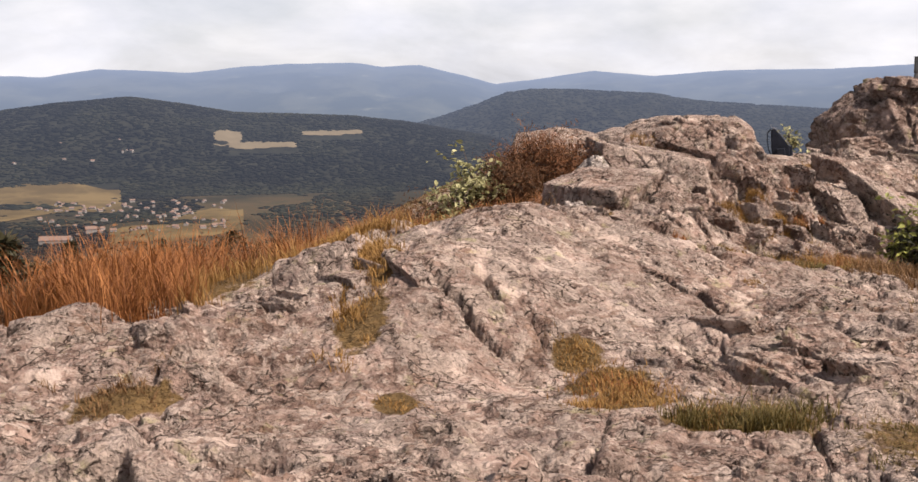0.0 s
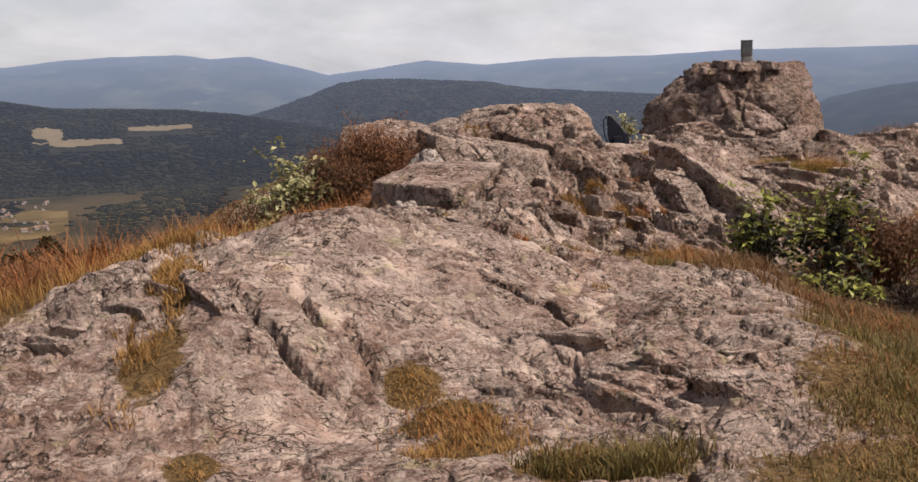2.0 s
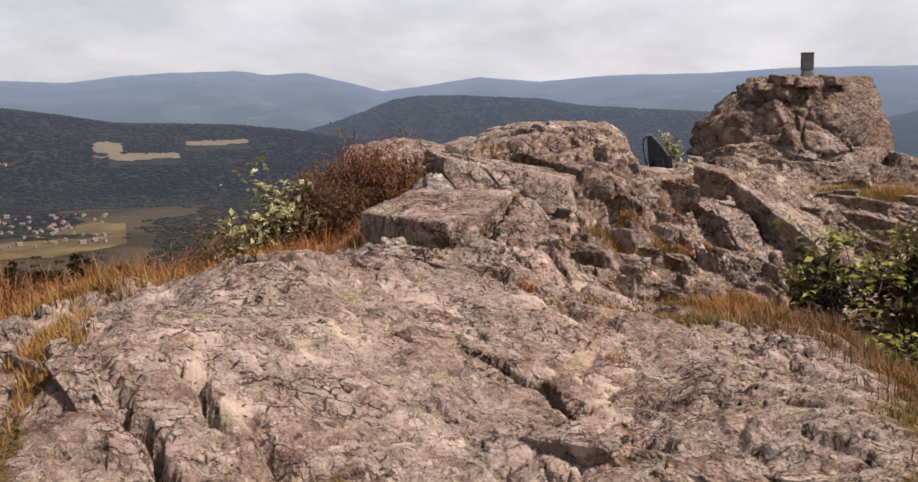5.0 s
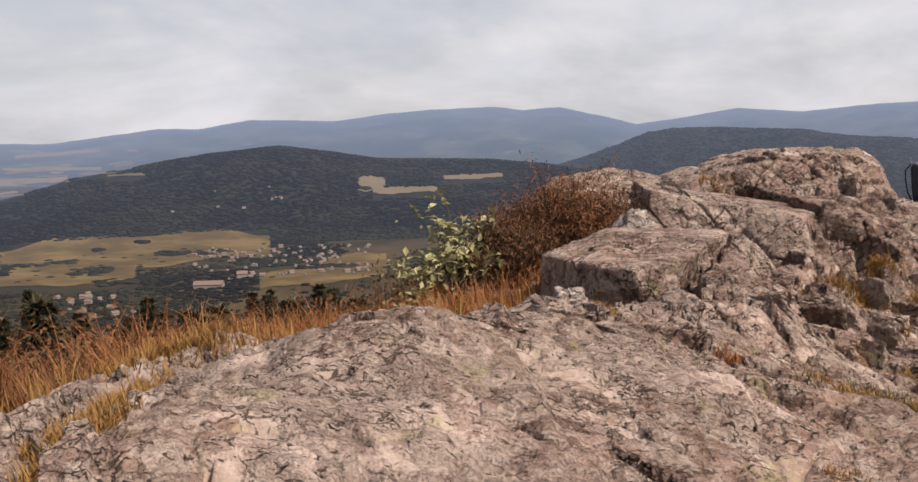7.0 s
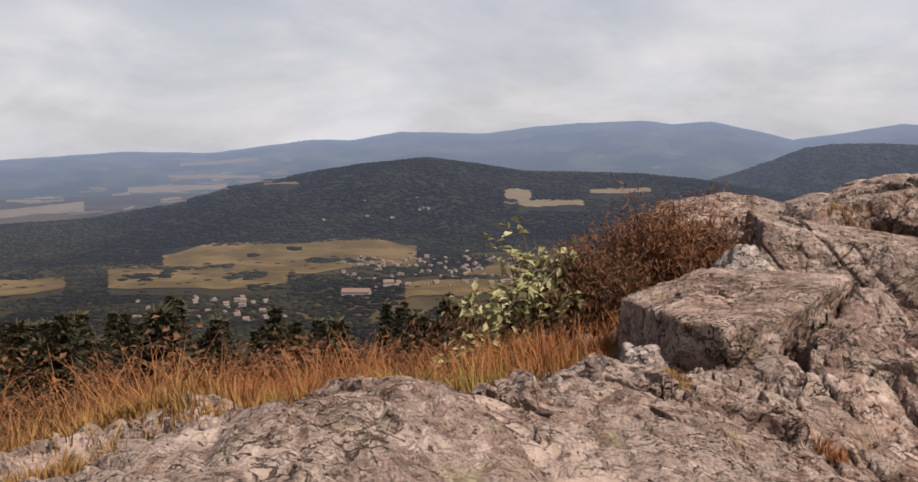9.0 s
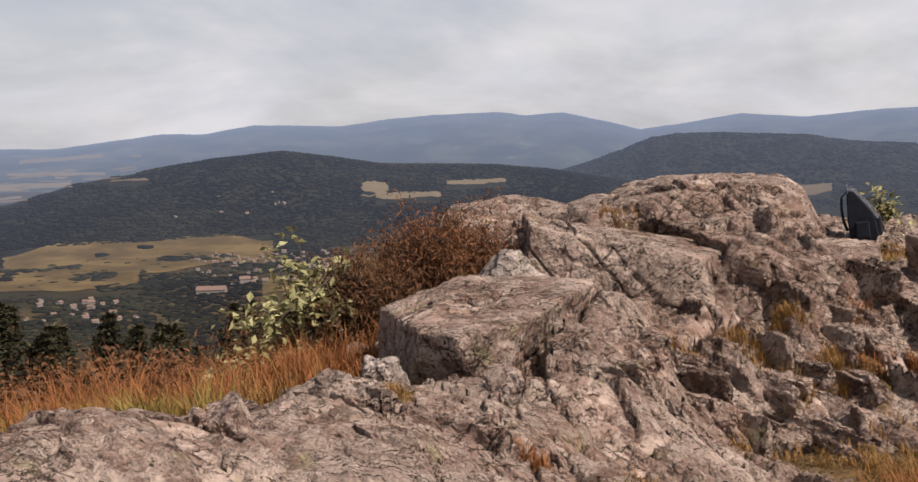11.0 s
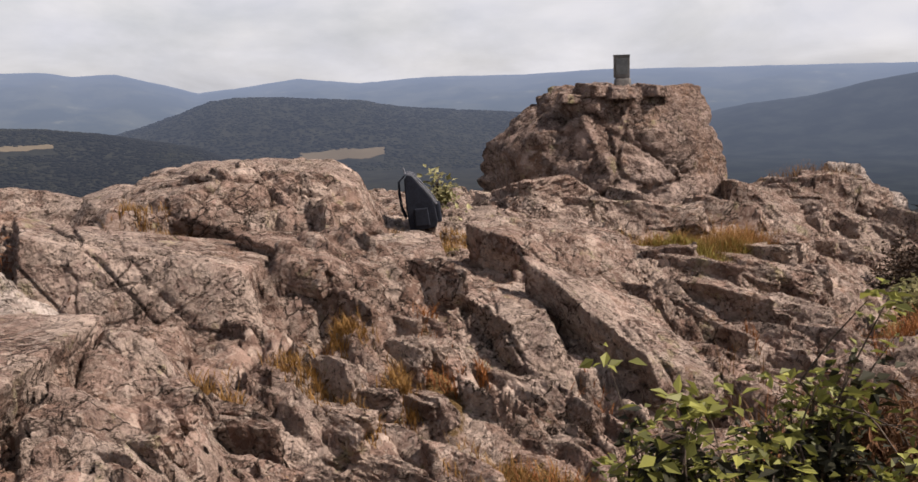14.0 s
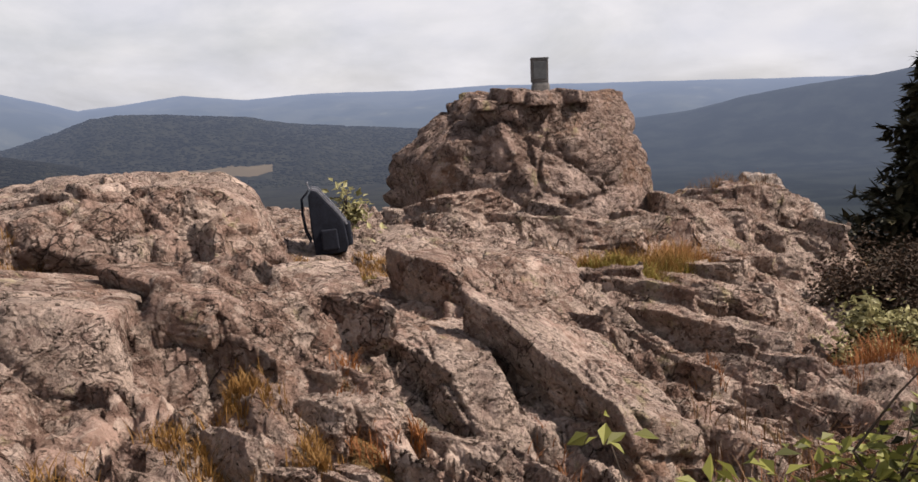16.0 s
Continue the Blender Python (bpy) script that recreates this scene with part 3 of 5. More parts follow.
def build_outcrop():
    xs = steps((-9, -2.4, 0.10), (-2.4, 0.8, 0.026), (0.8, 1.62, 0.013), (1.62, 5.4, 0.026), (5.4, 13, 0.05), (13, 20, 0.12))
    ys = steps((-8, 3.6, 0.16), (3.6, 6.4, 0.025), (6.4, 7.25, 0.013), (7.25, 9.5, 0.025), (9.5, 14.2, 0.023), (14.2, 22, 0.055), (22, 30, 0.15))
    gx, gy = np.meshgrid(xs, ys)
    x, y = gx.ravel(), gy.ravel()
    z = surface(x, y)
    # what stands proud leans over its broken side, so that steep faces undercut a little
    proud = np.clip(z - outcrop(x, y, False), -0.04, 0.25)
    lean = 0.25 + 0.10 * smooth((x - 1.7) / 0.6) * smooth((y - 9.4) / 0.8)
    px = x - lean * proud + 0.02 * fbm(x * 6, y * 6, 61, 3)
    py = y - lean * proud + 0.02 * fbm(x * 6, y * 6, 62, 3)
    me = grid_mesh("rock_ground", np.stack([px, py, z], -1), len(ys), len(xs), None, (ROCK,))
    soil = me.attributes.new("soil", "FLOAT", "POINT")
    soil.data.foreach_set("value", soil_amount(x, y).astype(np.float32))
    return tagged(new("rock_ground", me), "pinkish grey foliated bedrock with pale lichen and deep cracks", "bedrock", kind="structure")


BEDROCK = build_outcrop()

# ---- the land round the hill: one sheet out to the mountains ----
LAND_EYE = (1.5, 5.0, 1.6)
# crests seen from the hill: distance, width of the near slope, and pairs of bearing and rise in degrees
CRESTS = [
    (4600, 1500, [(-75, 0.5), (-48, 0.2), (-41.5, 0.40), (-35.3, 0.76), (-30.8, 0.63), (-25.4, 1.25), (-23.3, 1.20), (-20.6, 1.62), (-16.1, 1.42),
                  (-13.4, 1.74), (-10.7, 1.90), (-7.5, 1.95), (-5.8, 1.72), (-3.8, 1.80), (-1.1, 1.16), (0.4, 0.76), (2.6, 1.0), (5.7, 1.42), (8.9, 1.1), (12.6, 1.37), (18.0, 1.37),
                  (22.2, 1.54), (30.0, 1.48), (38, 1.41), (75, 1.2)]),
    (3200, 750, [(21.5, -4.0), (27, -1.0), (29.8, -0.46), (32.9, -0.13), (36, 0.6), (39, 1.07), (42, 1.40), (45, 1.9), (60, 2.3), (90, 0.5)]),
    (2900, 700, [(-9.7, -4.0), (-4.5, -1.45), (-2.5, -0.94), (-0.3, -0.19), (1, 0.3), (2.4, 0.46), (4.9, 0.43), (9, 0.17), (11.2, -0.22), (14.9, -0.48),
                 (17.6, -0.66), (23.4, -1.15), (31.2, -4.0)]),
    (2300, 560, [(-75, -3.2), (-41.6, -2.85), (-37.4, -2.71), (-33.0, -2.08), (-29.9, -1.21), (-27.2, -0.80), (-25.2, -0.45), (-22.5, -0.08), (-19.1, 0.17),
                 (-16.4, -0.22), (-13.9, -0.66), (-7.5, -0.92), (-4.8, -1.24), (0, -2.1), (5.9, -4.4)]),
]
FALL_R = [0, 14, 40, 150, 500, 900, 1300, 2000, 3500, 4700]
FALL_Z = [-4, -5, -17, -52, -120, -160, -162, -150, -110, -60]


def land(az, r):
    """Height of the land at a bearing (degrees right of ahead) and distance from the hill."""
    base = np.interp(r, FALL_R, FALL_Z)
    x, y = r * np.sin(np.radians(az)), r * np.cos(np.radians(az))
    wave = fbm(x / 420, y / 420, 71, 5, 0.5)
    z = base + 16 * wave * np.clip((r - 300) / 900, 0, 1)
    for dist, width, line in CRESTS:
        b, e = zip(*line)
        top = dist * np.tan(np.radians(np.interp(az, b, e))) + LAND_EYE[2]
        top = top + dist * 0.0005 * fbm(az * 1.3, az * 0 + dist, 72, 4, 0.6)
        ramp = np.where(r < dist, smooth((r - dist + width) / width), smooth((dist + 500 - r) / 500))
        folds = 1 - 0.28 * np.abs(fbm(x / 300 + 7, y / 300, 73, 4, 0.55)) * ramp * (1 - ramp) * 4
        inside = (az > b[0]) & (az < b[-1])
        z = np.where(inside, np.maximum(z, base + (top - base) * ramp * folds), z)
    return z


def build_land():
    az = np.concatenate([np.arange(-180, -52, 4.0), np.arange(-52, 54, 0.2), np.arange(54, 181, 4.0)])
    az[-1] = 180.0
    r = np.concatenate([[0.5, 3.0, 6.0, 9.0], np.geomspace(14, 900, 40), np.linspace(925, 3400, 110), np.linspace(3440, 4700, 36)])
    ga, gr = np.meshgrid(az, r)
    a, d = ga.ravel(), gr.ravel()
    z = land(a, d)
    x, y = LAND_EYE[0] + d * np.sin(np.radians(a)), LAND_EYE[1] + d * np.cos(np.radians(a))
    # what covers each field of the sheet
    ca = (ga[:-1, :-1] + ga[1:, 1:]).ravel() / 2
    cr = (gr[:-1, :-1] + gr[1:, 1:]).ravel() / 2
    cz = z.reshape(gr.shape)
    cz = ((cz[:-1, :-1] + cz[1:, 1:]) / 2).ravel()
    rise = np.degrees(np.arctan2(cz - LAND_EYE[2], cr)) + 0.35 * fbm(ca * 0.6, cr / 160, 75, 3)
    kind = np.zeros(len(ca), int)                                  # earth slope
    kind[cr > 350] = 1                                             # fields and hedges
    kind[(cr > 1745) & (cr < 3450)] = 2                            # woods
    kind[(ca > 14) & (cr > 500) & (cr < 3450)] = 2
    kind[(ca > 20) & (cr > 1500) & (cr < 3450)] = 4
    kind[(ca < -27) & (cr > 2500) & (cr < 3800)] = 1
    kind[cr >= 3450] = 5
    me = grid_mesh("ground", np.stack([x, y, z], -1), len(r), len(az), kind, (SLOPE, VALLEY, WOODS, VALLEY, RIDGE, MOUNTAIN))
    return tagged(new("ground", me), "wooded hills, dry meadows and hazy blue mountains round a valley", "landscape", kind="structure")


build_land()


def crowns(name, label, seed, count, region, size):
    """Many small uneven tree crowns on the land, in one mesh."""
    rng = np.random.default_rng(seed)
    a, d = region(rng, count)
    z = land(a, d)
    x, y = LAND_EYE[0] + d * np.sin(np.radians(a)), LAND_EYE[1] + d * np.cos(np.radians(a))
    bm = bmesh.new()
    bmesh.ops.create_icosphere(bm, subdivisions=1, radius=1.0)
    ball = np.array([v.co for v in bm.verts])
    tris = np.array([[v.index for v in f.verts] for f in bm.faces])
    bm.free()
    s = size * (0.6 + 0.8 * rng.random(len(a)))
    bumps = 0.88 + 0.24 * rng.random((len(a), len(ball)))
    shape = ball[None] * bumps[..., None] * s[:, None, None] * np.array([1, 1, 0.26])
    verts = shape + np.stack([x, y, z + s * 0.08], -1)[:, None]
    faces = tris[None] + (np.arange(len(a)) * len(ball))[:, None, None]
    me = bpy.data.meshes.new(name)
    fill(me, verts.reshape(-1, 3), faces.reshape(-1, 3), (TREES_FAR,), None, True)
    return tagged(new(name, me), label, "woodland", kind="stuff")


def wooded(rng, n):
    a = np.concatenate([rng.uniform(-48, 2, int(n * 0.72)), rng.uniform(-6, 21, n - int(n * 0.72))])
    d = np.where(np.arange(n) < int(n * 0.72), rng.uniform(1740, 2310, n), rng.uniform(2250, 2910, n))
    keep = ~in_field(a, d)
    return a[keep], d[keep]


def hedged(rng, n):
    a, d = rng.uniform(-46, -4, n), rng.uniform(880, 1740, n)
    keep = (fbm(a * 0.45, d / 150, 81, 3) > np.where(a < -33, -0.4, -0.08)) & (~in_field(a, d) | (rng.random(n) < 0.04))
    return a[keep], d[keep]


# open ground: label, cover, bearings from and to, rises from and to, slant
FIELDS = [
    ("dry yellow brown meadow below the wooded hill", MEADOW, -33.6, -19.9, -5.9, -4.35, 0.1),
    ("dry yellow brown meadow on the valley floor", MEADOW, -36.4, -27.0, -6.75, -5.6, -0.5),
    ("dry brown pasture beside the village", MEADOW, -20.6, -13.6, -7.4, -6.2, 0.9),
    ("dry brown pasture on the valley floor", MEADOW, -46.0, -38.5, -6.5, -5.7, 0.2),
    ("pale stubble field in a clearing of the woods", STUBBLE, -15.0, -13.5, -2.45, -1.65, 0.0),
    ("pale stubble field in a clearing of the woods", STUBBLE, -14.2, -10.6, -2.65, -2.3, 0.0),
    ("pale stubble field in a clearing of the woods", STUBBLE, -10.3, -7.0, -1.98, -1.72, 0.0),
    ("pale field on a far slope", FALLOW, 5.6, 10.2, -3.0, -2.45, 0.2),
    ("far pale field in the valley", STUBBLE, -35.2, -30.1, -1.42, -1.10, 0.1),
    ("far pale field in the valley", STUBBLE, -42.5, -37.4, -2.45, -1.98, 0.3),
    ("far pale field in the valley", STUBBLE, -33.1, -28.4, -0.78, -0.58, -0.1),
    ("far pale field on a mountain slope", STUBBLE, -32.5, -28.4, 0.02, 0.22, 0.2),
]


# small pale fields in the hazy far valley
_rng = random.Random(41)
for _ in range(34):
    _a, _w = _rng.uniform(-46, -27), _rng.uniform(0.5, 2.2)
    _low = max(-2.7, float(np.interp(_a, [-46, -36.6, -33.6, -30.4, -27], [-3.0, -2.8, -2.2, -1.5, -1.35]))) + _rng.uniform(0.15, 1.5)
    FIELDS.append(("small pale field in the hazy valley", _rng.choice((STUBBLE, FALLOW, FALLOW)), _a, _a + _w, _low, _low + _rng.uniform(0.05, 0.15), _rng.uniform(-0.1, 0.15)))


def in_field(a, d):
    rise = np.degrees(np.arctan2(land(a, d) - LAND_EYE[2], d))
    inside = np.zeros(len(a), bool)
    for _, _, a0, a1, low, high, slant in FIELDS:
        lift = slant * ((a - a0) / (a1 - a0) - 0.5)
        inside |= (a > a0) & (a < a1) & (rise > low + lift - 0.25) & (rise < high + lift)
    return inside


crowns("far_woods", "dark dense woodland on the distant hills", 3, 30000, wooded, 5.0)
crowns("valley_trees", "scattered dark trees and hedges among valley fields", 4, 15000, hedged, 4.8)


def hedge_rows(rng, n):
    """Clumps of trees that stand in the meadows: middles and half widths in bearing, and rises."""
    clumps = [(-29.3, 1.1, -6.05, 0.22), (-24.0, 1.9, -5.40, 0.16), (-31.8, 2.0, -5.55, 0.12), (-27.5, 1.5, -6.75, 0.15), (-17.0, 1.5, -6.55, 0.12), (-21.0, 1.0, -6.0, 0.12), (-34.5, 1.2, -5.9, 0.2), (-26.6, 0.2, -4.7, 0.05), (-28.8, 0.15, -5.0, 0.05)]
    a, d = [], []
    for k in range(n):
        mid, half, rise, deep = clumps[k % len(clumps)]
        az = mid + half * rng.uniform(-1, 1)
        x, y, z = on_land(az, rise + deep * rng.normal(0, 0.5))
        a.append(az)
        d.append(math.hypot(x - LAND_EYE[0], y - LAND_EYE[1]))
    return np.array(a), np.array(d)


def on_land(az, rise, near=700.0):
    """Where the sight line at a bearing and rise first meets the land."""
    r = np.linspace(near, 4500, 760)
    z = land(np.full_like(r, az), r)
    hit = np.argmax(np.degrees(np.arctan2(z - LAND_EYE[2], r)) >= rise)
    return LAND_EYE[0] + r[hit] * math.sin(radians(az)), LAND_EYE[1] + r[hit] * math.cos(radians(az)), float(z[hit])


def field(label, material, az0, az1, low, high, slant, seed):
    """An open field with an uneven outline, draped over the land between bearings and rises."""
    rows, cols = (7, 22) if az1 - az0 > 3 else (3, 9)
    pts = []
    for j in range(rows):
        for i in range(cols):
            s, t = i / (cols - 1), j / (rows - 1)
            k = 0.30 * fbm(np.array([s * 4.0]), np.array([t * 0.8]), seed + 90, 3)[0]
            pinch = math.sin(math.pi * min(max(s, 0.04), 0.96)) ** 0.10
            tt = 0.5 + (t - 0.5) * pinch + k
            x, y, z = on_land(az0 + (az1 - az0) * s, low + (high - low) * tt + slant * (s - 0.5))
            pts.append((x, y, z + 0.8))
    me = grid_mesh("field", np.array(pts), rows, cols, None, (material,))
    return tagged(new("field", me), label, "field", kind="structure")


for k, (label, cover, a0, a1, low, high, slant) in enumerate(FIELDS):
    field(label, cover, a0, a1, low, high, slant, k)


crowns("hedge_trees", "dark clumps of trees and hedges standing in the dry meadows", 6, 620, hedge_rows, 7.0)


# ---- loose rocks ----
def root_z(x, y):
    return float(surface(np.array([x]), np.array([y]))[0])


def ball_points(level):
    bm = bmesh.new()
    bmesh.ops.create_icosphere(bm, subdivisions=level, radius=1.0)
    dirs = np.array([v.co for v in bm.verts])
    tris = np.array([[v.index for v in f.verts] for f in bm.faces])
    bm.free()
    return dirs / np.linalg.norm(dirs, axis=1)[:, None], tris


def rock_mesh(name, planes, material, seed, level=5, rough=0.05, scale=2.0, round_by=48.0, cuts=()):
    """A broken block: the space inside a few planes (direction and distance), with worn edges and a rough skin."""
    dirs, tris = ball_points(level)
    inv = np.full((len(dirs), len(planes)), 1e-3)
    for k, (nx, ny, nz, d) in enumerate(planes):
        n = np.array([nx, ny, nz]) / math.sqrt(nx * nx + ny * ny + nz * nz)
        inv[:, k] = np.maximum(dirs @ n / d, 1e-3)
    r = 1 / (inv ** round_by).sum(1) ** (1 / round_by)
    p = dirs * r[:, None]
    q = p * scale
    # broken skin: each cell a flat face of its own, at two sizes
    rng = np.random.default_rng(seed)
    warp = p + 0.12 / scale * np.stack([fbm3(q * 1.5, seed + k, 3) for k in (1, 2, 3)], -1)
    grow = rough * 0.5 * fbm3(q * 2, seed + 9, 4, 0.58)
    for count, amp, width in ((26, 1.0, 0.035), (120, 0.5, 0.02), (420, 0.22, 0.012)):
        seeds = p[rng.integers(0, len(p), count)]
        gap = np.linalg.norm(warp[:, None, :] - seeds[None], axis=2)
        first = gap.argmin(1)
        d1 = gap[np.arange(len(p)), first]
        gap[np.arange(len(p)), first] = 99.0
        edge = gap.min(1) - d1
        tilt = rng.normal(0, 0.9 * amp, (count, 3))
        lift = rng.uniform(-0.6, 0.6, count)
        grow = grow + rough * amp * (lift[first] - 0.9 * np.exp(-edge * scale / (width * 2.2)))
        grow = grow + rough * ((warp - seeds[first]) * tilt[first]).sum(1)
    for nx, ny, nz, d, wide, deep in cuts:
        off = p @ np.array([nx, ny, nz]) - d + 0.05 * fbm3(q * 1.3, seed + 21, 3)
        grow = grow - deep * np.exp(-(off / wide) ** 2)
    p = p + dirs * grow[:, None]
    me = bpy.data.meshes.new(name)
    return fill(me, p, tris, (material,), None, True)


def rock(name, label, place, planes, material, seed, turn=0.0, level=5, rough=0.05, scale=2.0, category="boulder", group="", cuts=(), crisp=48.0):
    ob = new(name, rock_mesh(name, planes, material, seed, level, rough, scale, crisp, cuts))
    ob.matrix_world = pose(*place, 0, 0, turn)
    return tagged(ob, label, category, group)


rock("summit_boulder", "large angular pinkish boulder on top of the ridge", (7.45, 18.4, 0.80), [
    (0.03, -0.05, 1, 1.05), (-0.65, -0.12, 0.76, 1.22), (-1, -0.1, 0.0, 1.55), (-0.35, -0.2, 0.93, 1.14), (0.93, -0.1, 0.37, 1.38), (0.99, -0.1, -0.05, 1.46),
    (0.05, -0.92, 0.38, 0.74), (-0.62, -0.78, 0.05, 0.98), (0.55, -0.80, 0.22, 1.00), (0.25, -0.72, 0.64, 0.92), (0.1, 1, 0.2, 0.9), (0, 0, -1, 0.9),
], ROCK_BIG, 8, level=6, rough=0.10, scale=1.5, crisp=110.0, cuts=[(0.8, 0.2, 0.56, 0.1, 0.02, 0.05), (0.45, 0.1, -0.88, 0.20, 0.02, 0.05), (0.9, 0.1, 0.4, 0.72, 0.02, 0.06), (0.86, 0.2, -0.45, -0.55, 0.025, 0.06)])
rock("slab_boulder", "flat tilted slab of pale rock resting on bedrock", (1.00, 10.40, 0.60), [
    (0.02, -0.10, 1, 0.165), (-0.30, -0.10, 1, 0.215), (-0.30, -0.95, -0.30, 0.70), (0.95, -0.31, -0.25, 0.43), (0.62, -0.75, -0.20, 0.60), (-0.90, -0.40, 0.1, 0.48),
    (-0.7, 0.7, 0.05, 0.60), (0.1, 0.97, 0.1, 0.58), (0, 0, -1, 0.34),
], ROCK, 12, level=6, rough=0.028, scale=2.6, crisp=130.0, cuts=[(0.3, -0.5, 0.8, 0.12, 0.014, 0.03), (0.7, 0.6, 0.2, 0.15, 0.012, 0.03)])
rock("pale_stone", "small pale pointed stone behind a rock slab", (1.04, 11.66, 0.70), [
    (-0.75, -0.3, 0.55, 0.17), (0.75, -0.3, 0.6, 0.16), (0, -0.85, 0.5, 0.16), (0.1, 0.9, 0.4, 0.15), (0, 0, -1, 0.32), (0.1, 0.1, 1, 0.21),
], ROCK_PALE, 14, level=4, rough=0.03, scale=5.0, category="stone", group="loose stones")
rock("wedge_stone", "small pale stone wedged below a rock slab", (0.62, 9.56, root_z(0.62, 9.56) + 0.10), [
    (-0.9, -0.3, 0.2, 0.09), (0.9, -0.3, 0.2, 0.085), (0, -1, 0.15, 0.09), (0, 1, 0.1, 0.11), (0, 0, -1, 0.16), (-0.15, -0.2, 1, 0.11),
], ROCK_PALE, 15, level=4, rough=0.025, scale=6.0, category="stone", group="loose stones")
# masses of the bedrock that stand clear of it: leaning faces, overhanging ribs and the rounded top beyond them
for place, planes, seed, rough, cuts in (
    ((1.55, 12.35, 0.48), [(0.19, -0.05, 1, 0.49), (-0.04, -0.97, 0.22, 0.46), (-0.96, -0.2, 0.2, 0.56), (0.93, -0.3, 0.2, 0.95), (0.7, -0.6, 0.4, 0.92), (0, 1, 0.1, 0.5), (0, 0, -1, 0.7)], 31, 0.022,
     [(0.78, 0.1, 0.62, 0.22, 0.008, 0.035), (0.78, 0.1, 0.62, 0.37, 0.008, 0.03), (0.80, 0.1, 0.58, -0.12, 0.008, 0.03), (0.5, 0.0, -0.86, 0.12, 0.008, 0.03)]),
    ((4.72, 13.20, 0.30), [(0.16, -0.14, 1, 0.37), (-0.80, -0.58, -0.12, 0.34), (0.30, -0.68, 0.66, 0.24), (0.95, -0.1, 0.25, 0.66), (-0.3, 0.95, 0.1, 0.45), (0, 0, -1, 0.6)], 33, 0.05,
     [(0.6, -0.3, 0.74, 0.12, 0.012, 0.03), (0.8, 0.3, 0.5, 0.30, 0.012, 0.03)]),
    ((3.20, 12.45, 0.45), [(0.12, -0.16, 1, 0.34), (-0.72, -0.60, -0.34, 0.37), (0.35, -0.85, 0.42, 0.30), (0.95, -0.1, 0.25, 0.55), (-0.2, 0.97, 0.1, 0.42), (0, 0, -1, 0.5)], 34, 0.04,
     [(0.6, -0.3, 0.74, 0.10, 0.012, 0.03), (0.8, 0.4, 0.4, 0.24, 0.012, 0.03)]),
    ((4.80, 12.12, 0.00), [(0.45, -0.30, 0.84, 0.23), (-0.82, -0.48, -0.24, 0.24), (0.30, -0.94, 0.15, 0.42), (0.95, 0.0, 0.2, 0.45), (-0.25, 0.96, 0.1, 0.50), (0, 0, -1, 0.5)], 35, 0.04,
     [(0.7, -0.3, 0.64, 0.05, 0.012, 0.03), (0.75, -0.2, 0.62, 0.17, 0.01, 0.03)]),
    ((4.02, 12.26, 0.17), [(0.22, -0.22, 1, 0.26), (-0.88, -0.40, -0.15, 0.20), (0.25, -0.93, 0.25, 0.36), (0.92, -0.2, 0.3, 0.30), (-0.2, 0.97, 0.1, 0.40), (0, 0, -1, 0.5)], 36, 0.04,
     [(0.8, -0.2, 0.5, 0.06, 0.012, 0.03)]),
    ((2.50, 13.55, 0.72), [(0.02, -0.05, 1, 0.58), (-0.30, -0.1, 0.95, 0.64), (-0.72, -0.2, 0.66, 0.98), (0.92, -0.15, 0.36, 0.86), (0.50, -0.1, 0.86, 0.76), (0.05, -0.88, 0.46, 0.66),
                           (-0.55, -0.75, 0.36, 0.85), (0.5, -0.82, 0.2, 0.82), (0, 1, 0.2, 0.7), (0, 0, -1, 0.7), (-0.30, -0.80, -0.48, 0.50)], 32, 0.055, [(0.85, 0.2, 0.3, 0.12, 0.012, 0.035), (0.9, -0.3, 0.1, 0.45, 0.012, 0.035), (0.3, 0.2, 0.93, 0.36, 0.012, 0.03)]),
):
    mass = new("rock_mass", rock_mesh("rock_mass", planes, ROCK, seed, 6 if seed > 33 else 7, rough, 2.2, 110.0, cuts))
    mass.parent = BEDROCK
    mass.matrix_world = pose(*place)
rock("edge_rock", "pale broken rock at the edge of the ridge", (13.0, 21.6, 0.24), [
    (-0.7, -0.4, 0.5, 0.26), (0.8, -0.2, 0.4, 0.28), (0, -1, 0.3, 0.3), (0, 1, 0.3, 0.3), (0, 0, -1, 0.35), (0.1, 0, 1, 0.27),
], ROCK_PALE, 16, level=4, rough=0.05, scale=4.0, category="rock", group="rocks at the edge")
rock("edge_rock", "wide pale rock below the ridge top", (13.4, 21.4, -0.26), [
    (-0.9, -0.3, 0.3, 0.45), (0.8, -0.2, 0.4, 0.5), (0, -1, 0.3, 0.4), (0, 1, 0.3, 0.4), (0, 0, -1, 0.6), (0.1, -0.1, 1, 0.30),
], ROCK_PALE, 17, level=4, rough=0.06, scale=3.5, category="rock", group="rocks at the edge")


